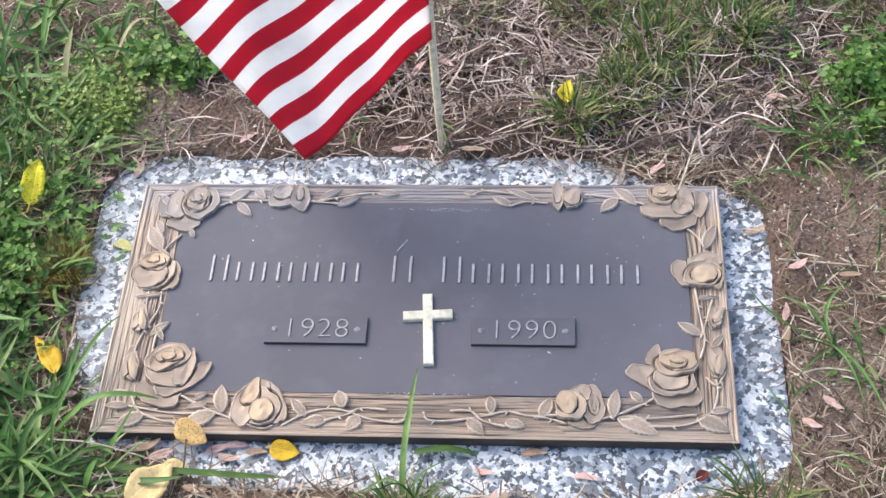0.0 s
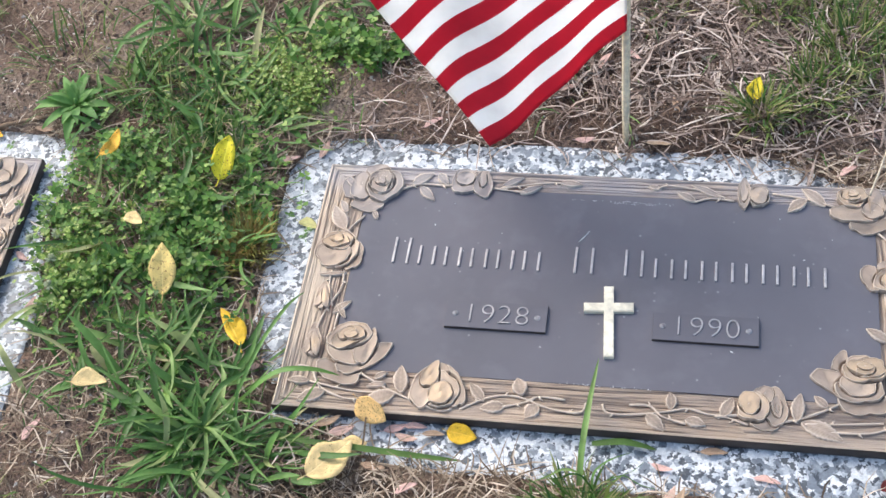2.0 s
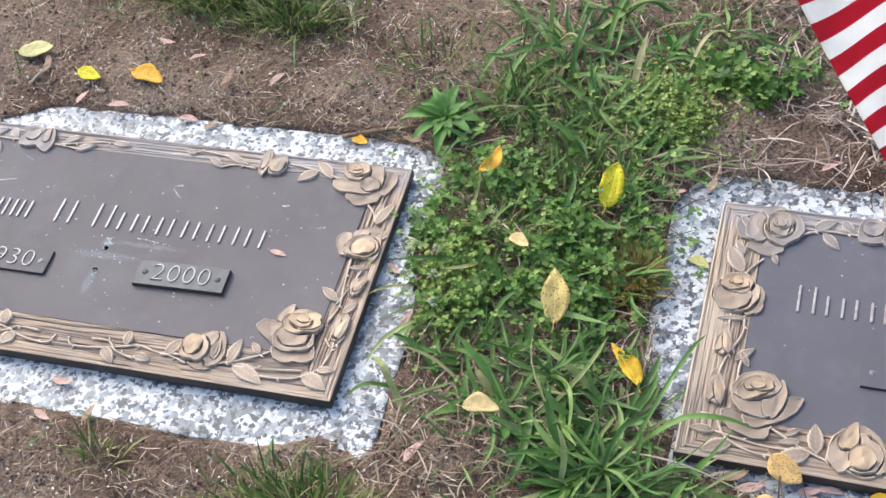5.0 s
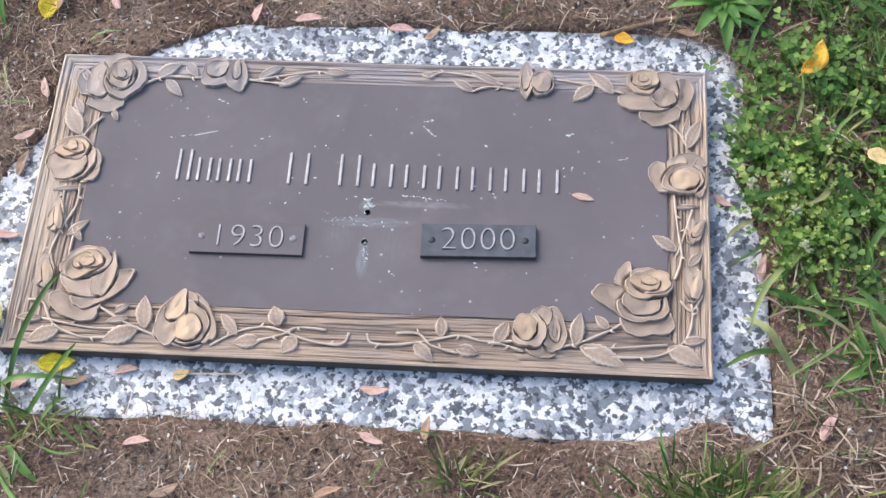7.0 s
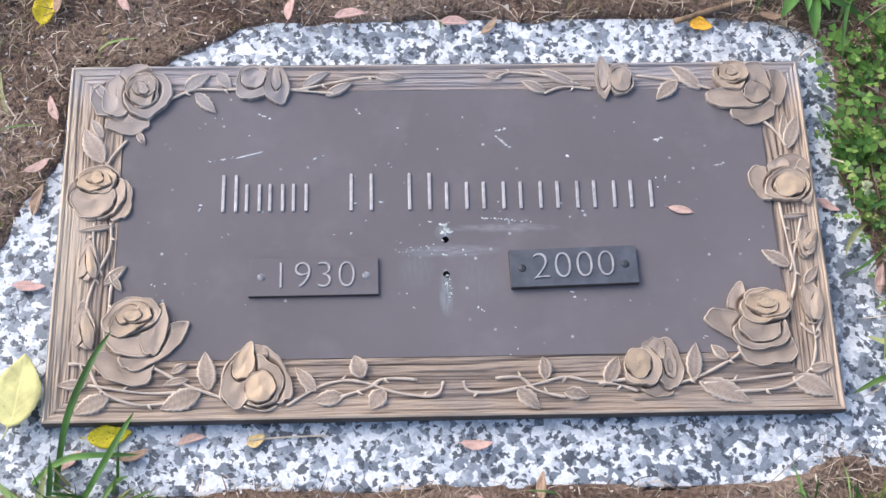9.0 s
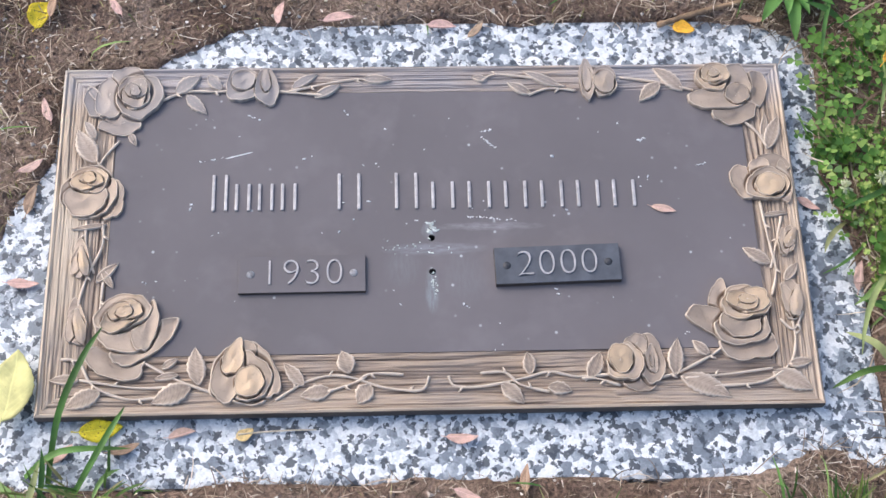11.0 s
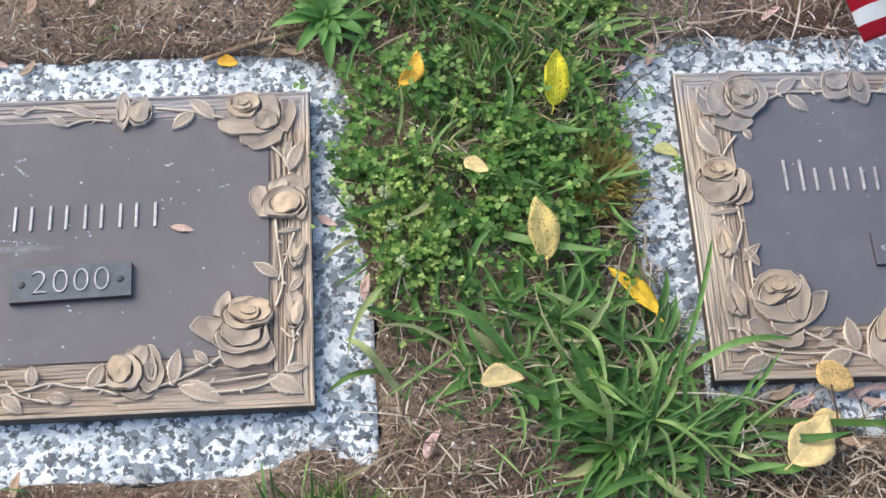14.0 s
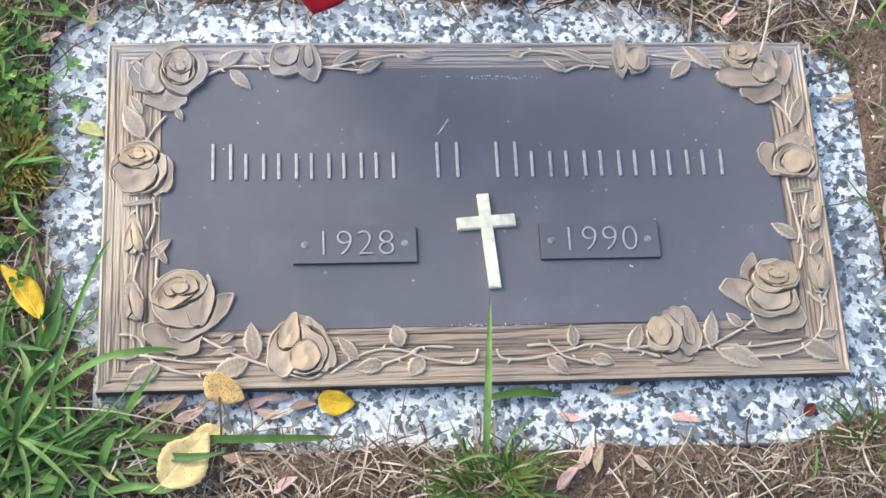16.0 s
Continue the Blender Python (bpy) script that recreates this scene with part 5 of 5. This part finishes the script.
single_blade("grass_blade", [(-0.35, -0.18, 0.01), (-0.322, -0.11, 0.045), (-0.305, -0.06, 0.045), (-0.295, -0.03, 0.03)], 0.0024, "arching green grass blade over the plaque border", BLADE)
single_blade("grass_blade", [(-1.232, -0.225, 0.0), (-1.222, -0.18, 0.03), (-1.205, -0.14, 0.045), (-1.192, -0.115, 0.045)], 0.0032, "green grass blade leaning over the plaque corner", BLADE)
single_blade("grass_blade", [(-1.215, -0.24, 0.0), (-1.19, -0.2, 0.02), (-1.175, -0.17, 0.02)], 0.003, "green grass blade leaning on the granite", BLADE)
single_blade("grass_blade", [(-1.25, -0.22, 0.0), (-1.22, -0.205, 0.02), (-1.17, -0.2, 0.01)], 0.003, "green grass blade bent over the granite", BLADE)
single_blade("grass_blade", [(-0.535, 0.33, 0.0), (-0.528, 0.345, 0.07), (-0.527, 0.36, 0.12)], 0.0032, "tall pale green grass blade standing upright", BLADE)
single_blade("grass_blade", [(-0.50, 0.29, 0.0), (-0.495, 0.32, 0.05), (-0.485, 0.37, 0.07)], 0.0036, "broad green grass blade", BLADE)
single_blade("grass_blade", [(-0.56, -0.16, 0.0), (-0.59, -0.125, 0.03), (-0.61, -0.105, 0.012)], 0.004, "green grass blade bent over the granite", BLADE)
single_blade("grass_blade", [(-0.56, -0.13, 0.0), (-0.6, -0.14, 0.02), (-0.625, -0.15, 0.006)], 0.003, "thin green grass blade on the granite", GRASS_DARK)


def crabgrass(x, y, blades, label, seed, wide=1.0):
    """A plant of broad flat blades that radiate from one crown: heading in degrees, length, rise."""
    root = thing("crabgrass", pose(x, y, max(float(ground_z(x, y)), 0.0)), label, "grass", "crabgrass plants")
    r = random.Random(seed)
    for head, length, rise in blades:
        a = radians(head)
        bend, kink = r.uniform(-0.5, 0.5), r.uniform(-0.006, 0.006)
        pts = []
        for k in range(5):
            u = k / 4
            h = a + bend * u
            pts.append(Vector((math.cos(h) * length * u, math.sin(h) * length * u, 0.004 + rise * math.sin(min(1.0, 0.25 + u) * 2.2) + 0.006 * r.random())) + Vector((-math.sin(h), math.cos(h), 0)) * kink * math.sin(4 * u))
        bm = bmesh.new()
        line = smooth_line(pts, 4)
        rows = []
        width = (length * r.uniform(0.016, 0.034) + 0.0006) * wide
        roll, curl = r.gauss(0, 0.35), r.gauss(0, 0.7)
        for k, q in enumerate(line):
            u = k / (len(line) - 1)
            d = (line[min(k + 1, len(line) - 1)] - line[max(k - 1, 0)]).normalized()
            flat = d.cross(Vector((0, 0, 1))).normalized()
            s = (flat * math.cos(roll + curl * u) + flat.cross(d) * math.sin(roll + curl * u)) * width * (0.65 + 0.9 * u - 1.5 * u**3)
            lift = flat.cross(d) * 0.0011
            rows.append([bm.verts.new(q - s + lift), bm.verts.new(q), bm.verts.new(q + s + lift)])
        for p, q in zip(rows, rows[1:]):
            for j in range(2):
                bm.faces.new((p[j], q[j], q[j + 1], p[j + 1]))
        part("blade", bm, BLADE, root)


def fan(count, low, high, rise, seed, start=0.0, sweep=360.0):
    r = random.Random(seed)
    return [(start + sweep * k / count + r.uniform(-28, 28), r.uniform(0.6 * low, high), rise * r.uniform(0.4, 1.2)) for k in range(count)]


crabgrass(0.398, -0.045, [(95, 0.075, 0.02), (112, 0.07, 0.022), (165, 0.1, 0.014), (185, 0.055, 0.01), (205, 0.06, 0.008), (300, 0.075, 0.012), (318, 0.085, 0.01), (340, 0.05, 0.012)], "green crabgrass plant on the soil beside the granite", 1, 0.6)
crabgrass(0.465, -0.11, fan(11, 0.03, 0.065, 0.016, 2), "sprawling green crabgrass plant on bare soil", 2, 0.55)
crabgrass(0.43, 0.21, [(178, 0.1, 0.012), (190, 0.085, 0.01), (160, 0.07, 0.016), (20, 0.07, 0.014), (60, 0.06, 0.02), (100, 0.06, 0.02), (350, 0.08, 0.01)], "green crabgrass plant with long blades lying on the soil", 3, 0.65)
crabgrass(-0.362, -0.188, fan(14, 0.045, 0.095, 0.026, 4), "large star of broad green crabgrass blades", 4)
crabgrass(-0.43, -0.1, fan(13, 0.045, 0.08, 0.03, 5), "green crabgrass plant among clover", 5)
crabgrass(-0.475, -0.085, fan(7, 0.035, 0.06, 0.022, 6), "small green crabgrass plant at the edge of clover", 6)
crabgrass(-0.52, 0.34, fan(10, 0.05, 0.1, 0.04, 7), "tall green crabgrass plant in the turf", 7)
crabgrass(-0.46, 0.26, fan(9, 0.05, 0.085, 0.03, 8), "green crabgrass plant beside a pale weed", 8)
crabgrass(-0.325, -0.2, fan(9, 0.05, 0.1, 0.016, 9, -40, 200), "green crabgrass plant leaning over the granite corner", 9)
crabgrass(-0.455, 0.4, fan(13, 0.05, 0.1, 0.045, 11), "tall green crabgrass plant in the turf", 11)
crabgrass(-0.4, 0.335, fan(9, 0.04, 0.08, 0.03, 12), "green crabgrass plant beside a pale weed", 12)
crabgrass(-0.335, 0.39, fan(9, 0.04, 0.09, 0.03, 13), "green crabgrass plant in the turf", 13)
crabgrass(0.5, 0.3, fan(11, 0.045, 0.09, 0.035, 14), "green crabgrass plant rising out of clover", 14)
crabgrass(0.46, 0.24, fan(8, 0.04, 0.075, 0.025, 15), "green crabgrass plant at the edge of clover", 15)
crabgrass(0.41, 0.44, fan(9, 0.04, 0.08, 0.035, 16), "tall green crabgrass plant in the turf", 16)
crabgrass(0.53, 0.42, fan(12, 0.05, 0.09, 0.04, 10), "tall green crabgrass plant in the turf", 10)
crabgrass(0.012, -0.228, fan(12, 0.035, 0.062, 0.042, 17), "small fine-bladed crabgrass plant at the granite edge", 17, 0.6)


# ---- twigs and dry stems ----
def stick(name, pts, r, material, label):
    bm = bmesh.new()
    line = smooth_line([Vector(q) for q in pts], 5)
    rr = random.Random(len(label))
    tube(bm, line, [r * (1 - 0.5 * k / len(line)) * rr.uniform(0.85, 1.15) for k in range(len(line))], 7)
    ob = part(name, bm, material, None)
    return tagged(ob, label, "twig")


def on(x, y, up=0.002):
    z = float(ground_z(x, y))
    return (x, y, max(z, 0.0) + up)


stick("twig", [on(-0.74, 0.185, 0.004), on(-0.69, 0.2, 0.004), on(-0.635, 0.212, 0.006)], 0.003, TWIG, "brown bare twig lying at the granite edge")
stick("twig", [on(-0.80, 0.40, 0.005), on(-0.785, 0.37, 0.004), on(-0.775, 0.345, 0.003)], 0.003, PALE_TWIG, "short pale dry stick on the soil")
stick("dry_stem", [on(0.36, 0.062, 0.005), on(0.4, 0.058, 0.006), on(0.45, 0.056, 0.004)], 0.0014, PALE_TWIG, "pale straight straw on the soil")
stick("dry_stem", [on(0.355, -0.075, 0.004), on(0.39, -0.068, 0.006), on(0.42, -0.07, 0.004)], 0.0012, PALE_TWIG, "pale bent straw at the granite edge")
stick("dry_stem", [(0.262, 0.135, 0.026), (0.272, 0.165, 0.027), (0.285, 0.21, 0.024)], 0.0014, PALE_TWIG, "pale forked dry stem on the plaque corner")
stick("dry_stem", [(0.275, 0.172, 0.026), (0.288, 0.183, 0.026), (0.3, 0.19, 0.02)], 0.001, PALE_TWIG, "pale dry stem on the plaque corner")
stick("dry_stem", [on(-1.15, 0.2, 0.004), on(-1.14, 0.225, 0.005), on(-1.15, 0.25, 0.004)], 0.0018, PALE_TWIG, "short grey dry stem on the soil")
stick("dry_stem", [(-1.09, -0.187, 0.004), (-1.06, -0.184, 0.003), (-1.03, -0.183, 0.003)], 0.0009, PALE_TWIG, "thin pale straw on the granite")
stick("dry_stem", [(-0.34, -0.165, 0.022), (-0.29, -0.17, 0.024), (-0.22, -0.185, 0.012)], 0.0009, PALE_TWIG, "thin dry straw over the plaque corner")


# ---- fallen leaves, each on its own ----
def leaf_mesh(kind, seed):
    """A fallen leaf: oval or lobed, cupped, with midrib, stalk and thickness."""
    r = random.Random(seed)
    bm = bmesh.new()
    nu, nv, grid = 18, 3, []
    curl, cup, lean = r.uniform(-0.25, 0.35), r.uniform(0.2, 0.7), r.uniform(-0.12, 0.12)
    slim = {"oval": 0.245, "long": 0.16, "wide": 0.335}[kind]
    lop, bite, where = r.uniform(-0.28, 0.28), r.uniform(0.0, 0.18), r.uniform(0.25, 0.8)
    for i in range(nu + 1):
        u = i / nu
        full = slim * max(math.sin(math.pi * u ** 0.8), 0.0) ** 0.8 * (1 + (0.02 if i % 2 else -0.02) + 0.05 * math.sin(9 * u + seed)) + 0.006
        row = []
        for j in range(-nv, nv + 1):
            v = j / nv
            half = full * (1 + lop * (1 if v > 0 else -1)) * (1 - bite * math.exp(-(((u - where) / 0.09) ** 2)) * (v > 0))
            z = cup * (v * half) ** 2 * 2.2 + curl * (u - 0.5) ** 2 * 0.7 + 0.014 * math.sin(12 * u + 3 * v + seed) + 0.02 * abs(v) * half
            row.append(bm.verts.new((u - 0.5, v * half + lean * math.sin(math.pi * u), z + 0.02)))
        grid.append(row)
    for i in range(nu):
        for j in range(2 * nv):
            bm.faces.new((grid[i][j], grid[i + 1][j], grid[i + 1][j + 1], grid[i][j + 1]))
    g = bmesh.ops.extrude_face_region(bm, geom=bm.faces[:])
    bmesh.ops.translate(bm, vec=(0, 0, 0.012), verts=[v for v in g["geom"] if isinstance(v, bmesh.types.BMVert)])
    c0 = grid[0][nv].co
    tube(bm, [Vector((c0.x + 0.05, c0.y, c0.z + 0.008)), Vector((c0.x - 0.07, c0.y + 0.01, c0.z + 0.012)), Vector((c0.x - 0.16, c0.y + 0.03, c0.z + 0.02))], [0.010, 0.012, 0.015], 6)
    bmesh.ops.recalc_face_normals(bm, faces=bm.faces)
    me = bpy.data.meshes.new("fallen_leaf")
    bm.to_mesh(me)
    bm.free()
    me.polygons.foreach_set("use_smooth", [True] * len(me.polygons))
    return me


LEAF_MESHES = {}


def fallen(x, y, length, turn, material, kind, label, group, up=0.002, tilt=0.0, roll=0.0, variant=0):
    key = (material.name, kind, variant)
    if key not in LEAF_MESHES:
        me = leaf_mesh(kind, len(LEAF_MESHES) + 1)
        me.materials.append(material)
        LEAF_MESHES[key] = me
    ob = new("fallen_leaf", LEAF_MESHES[key])
    z = max(float(ground_z(x, y)), 0.0)
    ob.matrix_world = pose(x, y, z + up, roll, tilt, turn) @ Matrix.Diagonal((length, length, length, 1))
    return tagged(ob, label, "leaf", group)


G1, G2 = "yellow fallen leaves", "small dry fallen leaves"
LYING = [
    (-0.418, 0.134, 0.052, 84, YELLOW, "oval", "bright yellow leaf with brown specks lying in clover", 0.036, -22, 25),
    (-0.55, 0.142, 0.036, 60, ORANGE, "oval", "orange-yellow leaf lying in clover", 0.034, -20, 10),
    (-0.443, -0.024, 0.055, 100, TAWNY, "oval", "pale yellow speckled leaf standing in the grass", 0.04, -24, 5),
    (-0.366, -0.07, 0.062, 125, GOLDEN, "long", "curled golden yellow leaf in the grass", 0.018, 10, 20),
    (-0.483, -0.157, 0.036, 5, PALE, "oval", "pale tan curled leaf among grass blades", 0.03, 0, 10),
    (-0.494, 0.042, 0.024, -30, PALE, "wide", "tiny pale yellow leaf on the clover", 0.036, 0, 0),
    (-0.205, -0.152, 0.036, -30, TANGERINE, "wide", "pale orange speckled leaf on the plaque edge", 0.019, 14, 30),
    (-0.118, -0.162, 0.03, -10, GOLDEN, "wide", "golden yellow leaf on the granite", 0.003, 0, 12),
    (-0.217, -0.188, 0.026, 15, PALE, "wide", "pale yellow small leaf at the granite edge", 0.012, 0, 0),
    (-0.236, -0.207, 0.054, 48, PALE, "wide", "large pale yellow leaf with brown blotches on the soil", 0.018, 0, 8),
    (0.149, 0.274, 0.026, 80, YELLOW, "wide", "yellow leaf caught in a grass tuft", 0.02, -30, 0),
    (-0.078, 0.288, 0.02, 70, YELLOW, "wide", "small yellow leaf in the thatch", 0.012, -10, 0),
]
LYING += [
    (-0.318, 0.075, 0.024, -20, LIME, "oval", "pale lime leaf on the granite", 0.004, 0, 0),
    (-1.277, 0.185, 0.028, 70, YELLOW, "wide", "small yellow leaf on bare soil", 0.006, 0, 10),
    (-1.164, 0.253, 0.045, 20, LIME, "wide", "yellow-green leaf on bare soil", 0.006, 0, 0),
    (-1.075, 0.222, 0.036, -15, YELLOW, "oval", "bright yellow leaf on bare soil", 0.006, 0, 15),
    (-1.003, 0.232, 0.048, -15, ORANGE, "oval", "orange curled leaf on bare soil", 0.006, 0, 15),
    (-1.195, -0.183, 0.034, 8, YELLOW, "oval", "yellow leaf lying on the granite", 0.004, 0, 20),
    (-1.085, -0.186, 0.015, 30, PALE, "wide", "tiny pale yellow leaf on the granite", 0.003, 0, 0),
    (-1.264, -0.152, 0.058, 84, LIME, "wide", "large pale lime leaf beside the plaque", 0.012, 0, -10),
    (-0.717, 0.182, 0.02, -10, ORANGE, "wide", "small orange leaf on the granite", 0.003, 0, 0),
    (-0.52, -0.29, 0.03, 10, YELLOW, "wide", "small yellow leaf at the foot of grass", 0.006, 0, 0),
    (0.27, -0.18, 0.015, 40, RED_LEAF, "wide", "dark red crumpled leaf on the granite", 0.003, 0, 10),
    (-1.3, 0.36, 0.035, 30, ORANGE, "oval", "orange-yellow leaf on bare soil", 0.006, 0, 10),
]
for row in LYING:
    x, y, length, turn, m, kind, label, up, tilt, roll = row
    fallen(x, y, length, turn, m, kind, label, G1, up, tilt, roll, variant=int(abs(x) * 1000) % 5)

# small slender dry leaves: x, y, turn
DRY_A = [(0.071, -0.18, -15), (0.117, -0.161, 5), (-0.182, -0.161, 20), (-0.163, -0.158, 5), (-0.248, -0.161, 30), (-0.202, 0.22, 35), (-0.033, 0.208, 20), (0.047, 0.205, 0), (-0.321, 0.183, 75), (-0.355, 0.161, 30), (-0.375, 0.137, 25), (-0.019, 0.32, 60), (0.012, 0.335, -40), (0.063, 0.257, 110), (0.27, 0.231, 130), (0.245, 0.18, 40), (0.34, 0.291, 140), (0.379, 0.275, -30), (0.378, 0.053, 35), (0.429, 0.043, 0), (0.374, -0.126, -30)]
DRY_B = [(-0.055, 0.278, 30), (0.341, 0.104, 20), (-0.335, 0.289, 0), (0.077, -0.214, 60), (0.089, -0.216, 75), (0.125, -0.222, -35), (0.062, -0.231, 45), (-0.195, -0.207, -10), (-0.159, -0.23, 35), (-0.334, -0.104, 40), (-1.267, 0.194, 80), (-1.206, 0.215, 100), (-1.214, 0.194, 120), (-1.138, 0.23, 95), (-1.071, 0.189, 80), (-1.271, 0.039, 30), (-1.269, 0.012, 75), (-1.268, -0.063, 0), (-1.263, 0.092, 110), (-0.901, 0.18, 50), (-0.931, 0.182, 0)]
DRY_C = [(-0.17, -0.17, -10), (-0.145, -0.165, 8), (-0.233, -0.17, 25), (0.165, -0.185, -12), (-0.656, 0.189, 0), (-1.021, 0.184, 10), (-0.917, -0.189, 0), (-0.869, -0.223, 85), (-0.625, 0.012, -30), (-0.591, -0.054, 80), (-1.176, -0.198, 20), (-1.133, -0.187, 15), (-1.226, -0.202, 30), (-0.944, -0.286, 25), (-0.914, -0.236, -20), (-0.54, -0.198, 60), (-1.079, -0.291, 30), (-1.108, -0.254, 10), (0.36, -0.004, 80), (0.36, -0.03, 75), (0.395, -0.105, -40), (-0.95, 0.27, 40), (-0.9, 0.24, 90), (-0.84, 0.25, 60), (-1.0, 0.29, 0)]
for k, (x, y, turn) in enumerate(DRY_A + DRY_B + DRY_C):
    on_stone = float(bare(np.array(x), np.array(y))) < 0.5
    fallen(x, y, 0.021 + 0.007 * ((k * 37 % 10) / 10), turn, TAN if k % 3 == 1 else PINK, "long", "small dry pinkish leaf lying on the granite" if on_stone else "small dry pinkish-brown leaf on the soil", G2, 0.003 if on_stone else 0.007, (k * 53 % 20) - 10, (k * 31 % 24) - 12, variant=k % 6)
fallen(-0.749, 0.002, 0.021, -12, PINK, "long", "small dry pink leaf lying on the plaque", G2, 0.014, variant=1)

# white clover heads in the lush strip
for x, y in ((-0.574, 0.018), (-0.603, 0.012), (-0.569, -0.016), (-0.56, -0.05)):
    head = thing("clover_flower", pose(x, y, float(ground_z(x, y))), "small pale white clover flower head", "flower", "clover flowers")
    bm = bmesh.new()
    r = random.Random(int(-x * 1000))
    for k in range(26):
        d = Vector((r.gauss(0, 1), r.gauss(0, 1), abs(r.gauss(0, 1)) + 0.2)).normalized()
        c = Vector((0, 0, 0.034)) + d * 0.005
        tube(bm, [Vector((0, 0, 0.034)), c, c + d * 0.002], [0.0005, 0.0010, 0.0003], 5)
    part("petals", bm, BLOSSOM, head)
    bm = bmesh.new()
    tube(bm, [Vector((0, 0, -0.003)), Vector((0.001, 0.001, 0.015)), Vector((0, 0, 0.035))], [0.0008, 0.0008, 0.0007], 6)
    part("stalk", bm, CLOVER, head)


# ---- the turf goes on round the markers ----
def outside(x, y):
    inner = (x > AREA[0]) & (x < AREA[1]) & (y > AREA[2]) & (y < AREA[3])
    return np.where(inner, 0.0, 1.0) * np.exp(-np.hypot(x + 0.4, y) / 1.6)


p = scatter(210000, -4.2, 3.4, -3.4, 3.8, outside)
n = len(p)
ribbons("dry_turf", p, RS.uniform(0, 6.28, n), RS.uniform(-0.05, 0.5, n), RS.gamma(3, 0.009, n) + 0.008, RS.uniform(0.0012, 0.0034, n), RS.uniform(0.1, 0.6, n), STRAW, "matted dry turf round the grave markers", "dead grass", segs=2, twist=0.2)
p = scatter(150000, -4.2, 3.4, -3.4, 3.8, lambda x, y: outside(x, y) * np.clip(2.2 * fbm(x * 2.6, y * 2.6) - 0.75, 0, 1))
n = len(p)
ribbons("green_turf", p, RS.uniform(0, 6.28, n), RS.uniform(0.3, 1.4, n), RS.uniform(0.02, 0.06, n), RS.uniform(0.0015, 0.0036, n), RS.uniform(0.2, 1.3, n), GRASS_DARK, "patchy green grass round the grave markers", "grass", segs=3)
